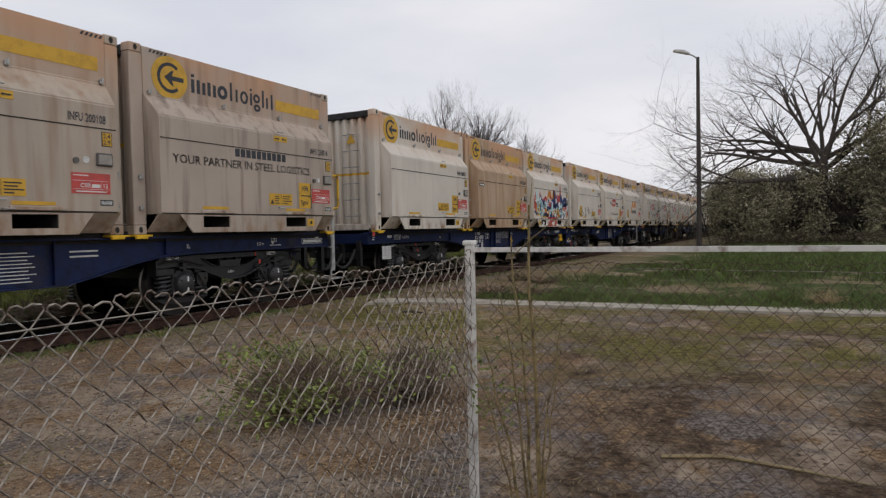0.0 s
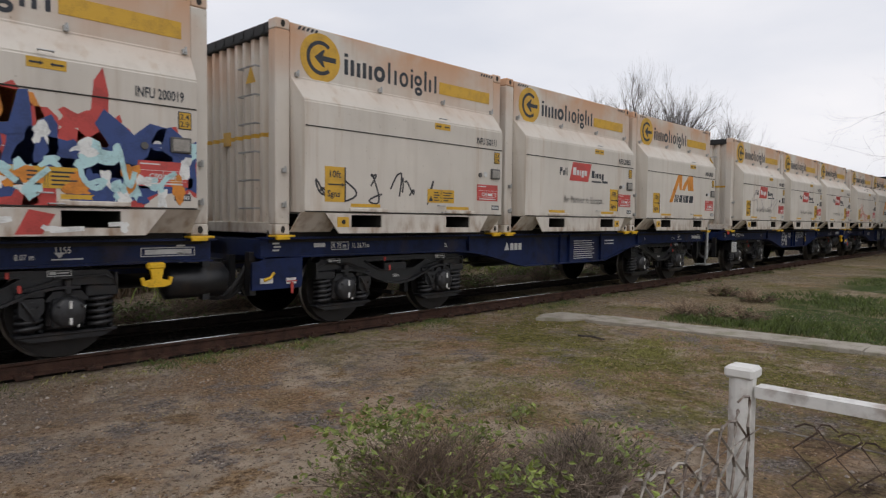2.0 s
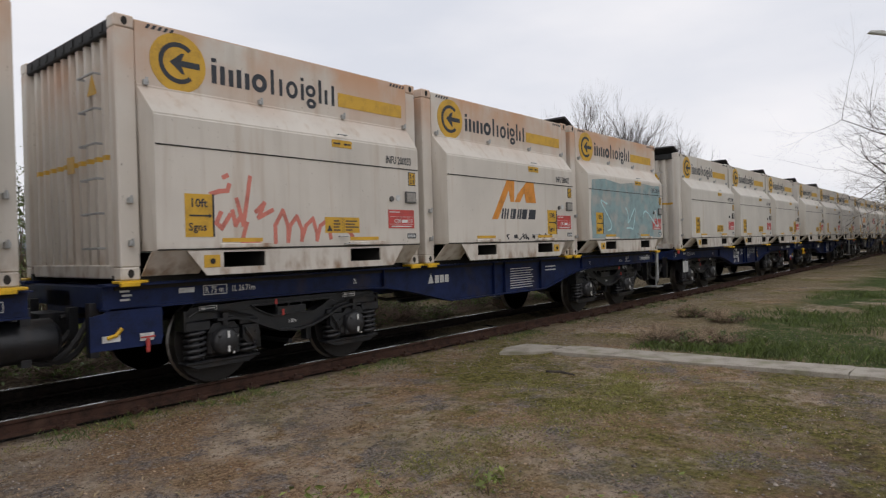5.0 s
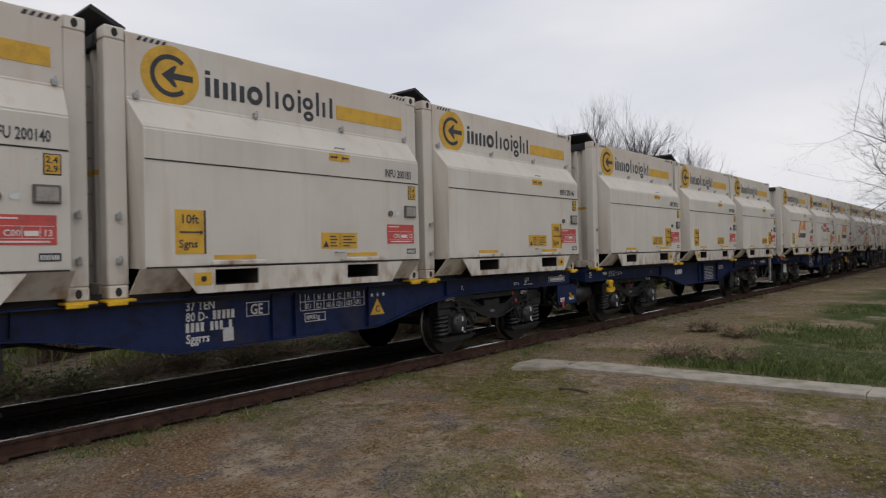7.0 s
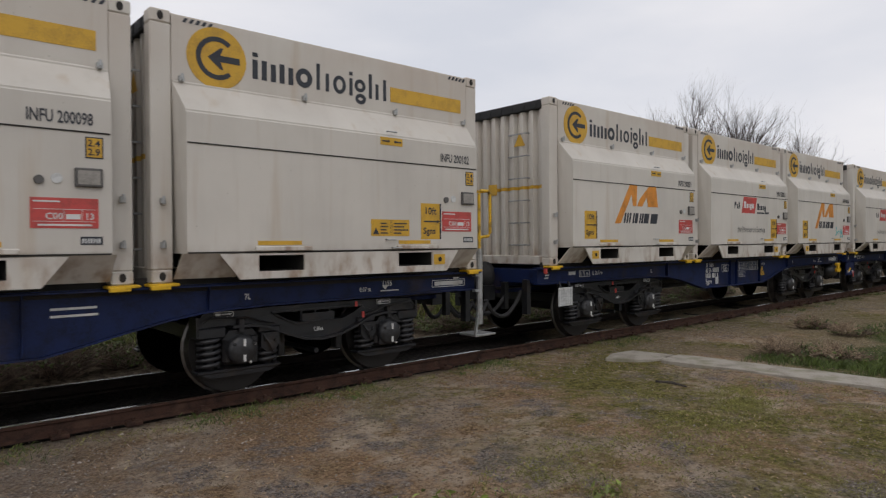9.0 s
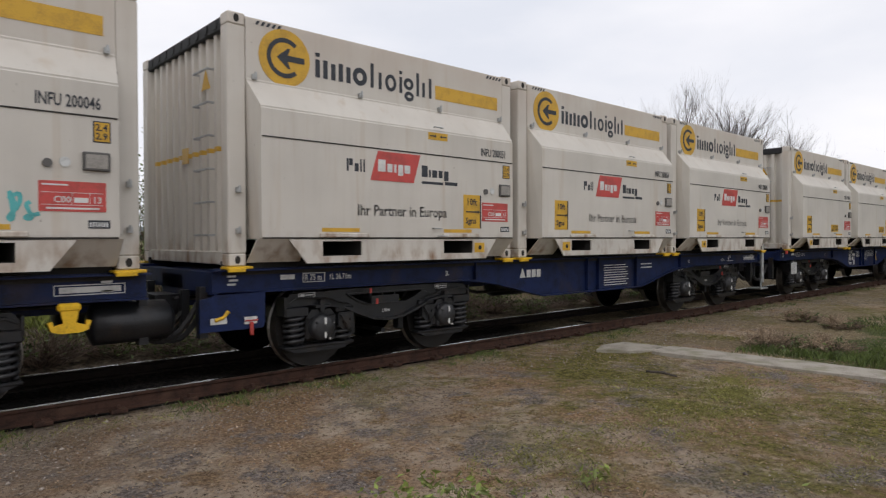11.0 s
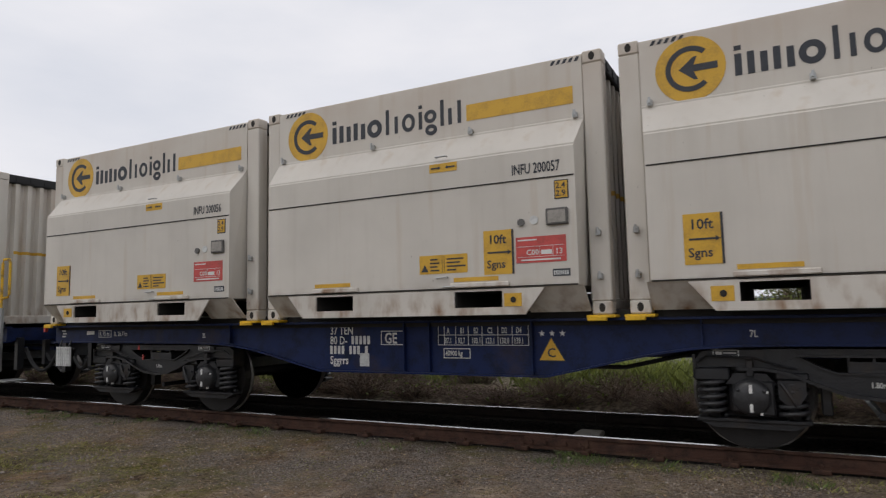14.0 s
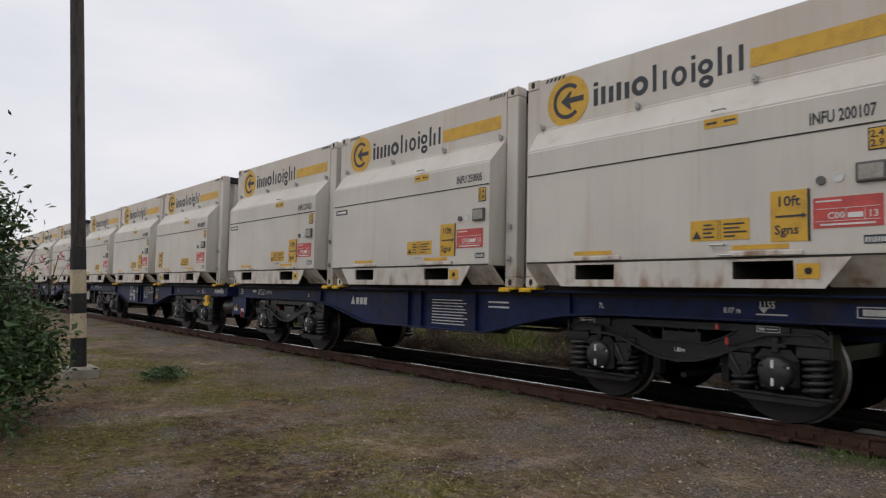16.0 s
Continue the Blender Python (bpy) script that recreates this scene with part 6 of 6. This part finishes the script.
    for i, (x, y, rx, rz) in enumerate(((-5.0, 4.6, 1.0, 0.42), (-6.6, 4.4, 1.1, 0.5), (-8.3, 4.6, 1.2, 0.55), (-10.2, 4.5, 1.3, 0.5), (-12.2, 4.7, 1.3, 0.55), (-14.4, 4.6, 1.4, 0.5), (5.5, 4.4, 1.1, 0.34), (8.2, 4.5, 1.2, 0.34), (11.0, 4.5, 1.3, 0.4))):
        shrub("bare_shrub", "dry brown twiggy shrub beyond the track", "shrub", x, y, (rx, 0.6, rz), THICKET, 420, 0.03, 340 + i, stems=260, stem_mat=BRAMBLE if i % 2 else DEADTWIG, stem_r=0.005)
    # the half-dry shrub before the fence, and saplings at the post
    shrub("low_shrub", "low half-dry shrub with a few fresh leaves", "shrub", 1.98, -4.15, (0.72, 0.6, 0.24), LEAF, 2200, 0.022, 200, stems=650, stem_r=0.0028)
    shrub("low_shrub", "low half-dry shrub with a few fresh leaves", "shrub", 2.62, -4.65, (0.65, 0.5, 0.22), LEAF, 380, 0.022, 201, stems=900, stem_mat=DEADTWIG, stem_r=0.0026)
    sap = thing("bare_sapling", "thin bare sapling beside the fence post", "sapling")
    rng = random.Random(7)
    for x, y, dx, dy, h, r in ((0.83, -6.35, -0.02, 0.03, 1.39, 0.0085), (0.83, -6.32, -0.03, 0.07, 1.25, 0.006), (0.84, -6.30, -0.02, 0.1, 1.0, 0.005), (0.82, -6.34, 0.0, -0.12, 0.95, 0.004), (0.84, -6.27, -0.05, 0.14, 0.8, 0.006), (0.83, -6.25, -0.1, 0.24, 0.95, 0.004), (0.81, -6.37, 0.02, -0.07, 0.8, 0.004)):
        bm = bmesh.new()
        pts = [Vector((x + dx * (k / 8) ** 1.4 + rng.gauss(0, 0.007), y + dy * (k / 8) ** 1.4 + rng.gauss(0, 0.007), h * k / 8 - 0.02)) for k in range(9)]
        tube(bm, pts, [r * 1.3 * (1.1 - 0.085 * k) for k in range(9)], 6, cap=False)
        for k in range(2, 9):
            if rng.random() < 0.6:
                q = pts[k] - Vector((0, 0, rng.uniform(0, 0.08)))
                d = Vector((rng.gauss(0, 0.6), rng.gauss(0, 0.6), 1.0)) * rng.uniform(0.05, 0.2)
                tube(bm, [q, q + d * 0.5 + Vector((rng.gauss(0, 0.01), rng.gauss(0, 0.01), 0)), q + d], [r * 0.4, r * 0.3, r * 0.12], 4, cap=False)
        part("stem", bm, SAPBARK, sap)
    v, f = leaf_cloud(rng, (0.82, -6.17, 0.6), (0.05, 0.15, 0.24), 170, 0.012)
    link("young_leaves", raw("young_leaves", v, f, LEAF), sap)
    weed = thing("dry_weed", "single dry pale weed stalk near the rail", "weed")
    bm, rng = bmesh.new(), random.Random(11)
    for i in range(9):
        h, a = rng.uniform(0.3, 0.85), rng.uniform(-0.5, 0.6)
        tube(bm, [(0.25, -2.26, -0.02), (0.25 + a * 0.1, -2.26 + rng.gauss(0, 0.03), h * 0.6), (0.25 + a * 0.32, -2.26 + rng.gauss(0, 0.08), h)], [0.004, 0.003, 0.0015], 4, cap=False)
    part("stalk", bm, DRYGRASS, weed)
    for x, y, s in ((9.75, -2.13, 1.0), (9.90, -2.83, 0.9), (13.24, -1.34, 0.9), (12.71, -2.16, 0.8)):
        shrub("dry_tuft", "dead tuft of pale brown stalks", "dry plant", x, y, (0.42 * s, 0.4 * s, 0.17 * s), LEAF, 0, 0.02, int(x * 10 - y * 7), stems=150, stem_mat=STRAW, stem_r=0.006)
        shrub("bramble_heap", "low heap of dry tangled bramble twigs", "bramble", x + 0.1, y - 0.1, (0.6 * s, 0.5 * s, 0.1 * s), THICKET, 160, 0.03, int(x * 10 - y * 7) + 1, stems=160, stem_mat=TWIG, stem_r=0.005)
    shrub("green_weed", "flat dark green weed by the pole foot", "weed", -9.2, -2.75, (0.42, 0.4, 0.06), DARKLEAF, 700, 0.03, 300, stems=10, stem_r=0.003)
    shrub("bare_shrub", "dark bare twiggy shrub by the rail", "shrub", -0.1, -2.75, (0.35, 0.3, 0.3), LEAF, 0, 0.02, 310, stems=26, stem_mat=BARK, stem_r=0.004)
    shrub("green_weed", "small leafy green weed on the trodden earth", "weed", 3.52, -3.59, (0.12, 0.11, 0.1), LEAF, 45, 0.028, 311, stems=8, stem_r=0.003)
    shrub("dry_tuft", "dead tuft of pale brown stalks", "dry plant", 9.86, -7.74, (0.42, 0.36, 0.15), LEAF, 0, 0.02, 312, stems=110, stem_mat=DRYGRASS, stem_r=0.003)
    bit = thing("dead_stick", "short dark stick lying on the earth", "stick")
    bm = bmesh.new()
    tube(bm, [(6.94, -1.92, 0.012), (6.97, -2.10, 0.02), (6.94, -2.30, 0.01)], [0.014, 0.017, 0.01], 6)
    part("bough", bm, BARK, bit)
    limb = thing("fallen_branch", "thin pale fallen branch lying on the earth", "branch")
    bm = bmesh.new()
    tube(bm, [(x, y, lumps(x, y) + 0.012) for x, y in ((2.07, -6.62), (2.2, -6.93), (2.16, -7.16), (2.14, -7.33), (2.09, -7.61))], [0.011, 0.012, 0.01, 0.008, 0.004], 6)
    part("bough", bm, DRYGRASS, limb)
    lawn = scatter(1100, 9.1, 22, -14, -1.9, 0.14, 70, 1, lambda x, y: noise.noise((x * 0.4, y * 0.4, 2.0)) > 0.02 and y < -1.9 - 0.07 * (x - 9))
    lawn += scatter(260, 9.15, 10.6, -12, -2.2, 0.1, 80, 15)
    blades("grass_lawn", "short fresh green grass beyond the slab path", "grass", GRASS, lawn, 1, 0.1)
    tall = scatter(620, 15, 36, -18, -4.6, 0.25, 60, 2)
    blades("grass_tall", "taller rough green grass before the hedge", "grass", GRASS, tall, 2, 0.28, width=0.012)
    verge = scatter(520, -14, 24, -0.15, 0.36, 0.06, 30, 3, lambda x, y: noise.noise((x * 0.9, 3.0, 1.0)) > 0.0)
    blades("grass_verge", "sparse grass tufts along the rail", "grass", GRASS, verge, 3, 0.055, 0.5, 0.0035)
    dry = scatter(1500, -13, 13, -6.5, -0.1, 0.14, 30, 4, lambda x, y: noise.noise((x * 0.6, y * 0.6, 7.0)) > -0.02)
    blades("grass_dry", "thin trodden dry grass on the earth", "grass", DRYGRASS, dry, 4, 0.025, 0.9, 0.004)
    moss = scatter(2600, -13, 13, -6.0, -0.3, 0.1, 26, 6, lambda x, y: noise.noise((x * 0.5, y * 0.5, 12.0)) > 0.3)
    blades("grass_moss", "patchy short green growth on the earth", "grass", OLIVE, moss, 6, 0.022, 0.9, 0.003)
    rng = random.Random(14)
    spots = []
    for x, y, r, n in GREEN_SPOTS:
        spots += [(x + rng.gauss(0, r), y + rng.gauss(0, r * 0.6), 0.07, 34) for k in range(n)]
    spots += [(rng.uniform(-1.5, 10), rng.gauss(0.08, 0.13), 0.06, 22) for k in range(240)]
    spots += [(rng.gauss(8.0 + 0.85 * rng.randint(0, 1), 0.05), rng.uniform(-9, -0.5), 0.05, 22) for k in range(90)]
    blades("grass_patch", "small mossy grass patches in the trodden earth", "grass", OLIVE, spots, 9, 0.03, 0.8, 0.0034)
    bank = scatter(1500, -20, 34, 3.7, 8.5, 0.2, 60, 5, lambda x, y: noise.noise((x * 0.5, y * 0.5, 31.0)) > 0.0 - 0.06 * (y - 4))
    blades("grass_bank", "long fresh grass on the bank beyond the track", "grass", FRESH, bank, 5, 0.32, 0.4, 0.007)


build_plants()


def build_pebbles():
    rng = random.Random(17)
    verts, faces = [], []
    for i in range(19000):
        x, y = rng.uniform(-13, 12), rng.uniform(-6, -0.1)
        if rng.random() < 0.4:
            x, y = rng.uniform(-14, 20), rng.gauss(-0.3, 0.35)
        r = rng.uniform(0.003, 0.011) * (2.0 if rng.random() < 0.03 else 1)
        z = lumps(x, y) + r * 0.3
        k = len(verts)
        for a in range(5):
            t = a * 1.2566 + rng.uniform(-0.3, 0.3)
            verts.append((x + r * math.cos(t) * rng.uniform(0.7, 1.3), y + r * math.sin(t) * rng.uniform(0.7, 1.3), z))
        verts += [(x, y, z + r * 0.7), (x, y, z - r)]
        for a in range(5):
            faces += [(k + a, k + (a + 1) % 5, k + 5), (k + (a + 1) % 5, k + a, k + 6)]
    ob = new("pebbles", raw("pebbles", verts, faces, STONE))
    tagged(ob, "small pale stones strewn over the earth", "gravel", kind="stuff")


build_pebbles()


def build_litter():
    """Dry leaf flakes and bits of stalk, flat on the earth."""
    rng = random.Random(29)
    verts, faces = [], []
    for i in range(105000):
        x, y = rng.uniform(-13, 12), rng.uniform(-6.5, 0.1)
        if noise.noise((x * 0.7, y * 0.7, 20.0)) < rng.uniform(-0.5, 0.25):
            continue
        a, s, w = rng.uniform(0, 6.28), rng.uniform(0.004, 0.0145), rng.uniform(0.2, 0.6)
        z, k = lumps(x, y) + 0.004, len(verts)
        dx, dy = math.cos(a) * s, math.sin(a) * s
        lift = rng.uniform(0, 0.008)
        verts += [(x - dx, y - dy, z), (x + dy * w, y - dx * w, z + lift), (x + dx, y + dy, z + lift), (x - dy * w, y + dx * w, z)]
        faces.append((k, k + 1, k + 2, k + 3))
    tagged(new("leaf_litter", raw("leaf_litter", verts, faces, LITTER)), "brown leaf flakes and stalk bits on the earth", "leaf litter", kind="stuff")


build_litter()


# ---- the distance ----
def build_distance():
    rng = random.Random(23)
    verts, faces = [], []
    for i in range(16000):
        x = rng.uniform(-1500, 1200)
        y = 950 + 90 * noise.noise((x * 0.004, 0, 0)) + rng.uniform(0, 40)
        h = 13 + 8 * noise.noise((x * 0.012, 5.0, 0)) + 4 * noise.noise((x * 0.06, 2.0, 0))
        z = rng.uniform(0, max(4, h))
        s = rng.uniform(1.4, 3.6)
        a, k = rng.uniform(0, 3.14), len(verts)
        dx, dy = math.cos(a) * s, math.sin(a) * s
        verts += [(x - dx, y - dy, z - s * 0.6), (x + dx, y + dy, z - s * 0.5), (x + dx * 0.6, y + dy * 0.6, z + s * 0.7), (x - dx * 0.7, y - dy * 0.7, z + s * 0.5)]
        faces.append((k, k + 1, k + 2, k + 3))
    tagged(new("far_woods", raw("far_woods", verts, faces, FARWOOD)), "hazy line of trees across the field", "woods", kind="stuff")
    verts, faces = [], []
    for i in range(90):
        x = -3600 + i * 80
        h = 18 + 60 * max(0, noise.noise((x * 0.0012, 3.0, 0.5))) + 8 * noise.noise((x * 0.005, 1.0, 0))
        verts += [(x, 2600, -5), (x, 2600, max(6, h)), (x, 3000, max(6, h) * 0.8)]
        if i:
            k = len(verts)
            faces += [(k - 6, k - 3, k - 2, k - 5), (k - 5, k - 2, k - 1, k - 4)]
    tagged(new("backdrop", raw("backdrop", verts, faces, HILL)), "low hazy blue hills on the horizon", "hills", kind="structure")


build_distance()


# ---- what moves ----
def motions():
    steps = [i * 0.5 for i in range(33)]
    for ob, x, z in MOVERS:
        walk(ob, [(t, pose(x - run(t), 0, z)) for t in steps])
    ticks = [i / 15 for i in range(241)]
    for ws in WHEELSETS:
        m = ws.matrix_basis.copy()
        walk(ws, [(t, m @ Matrix.Rotation(-run(t) / 0.463, 4, "Y")) for t in ticks])


motions()
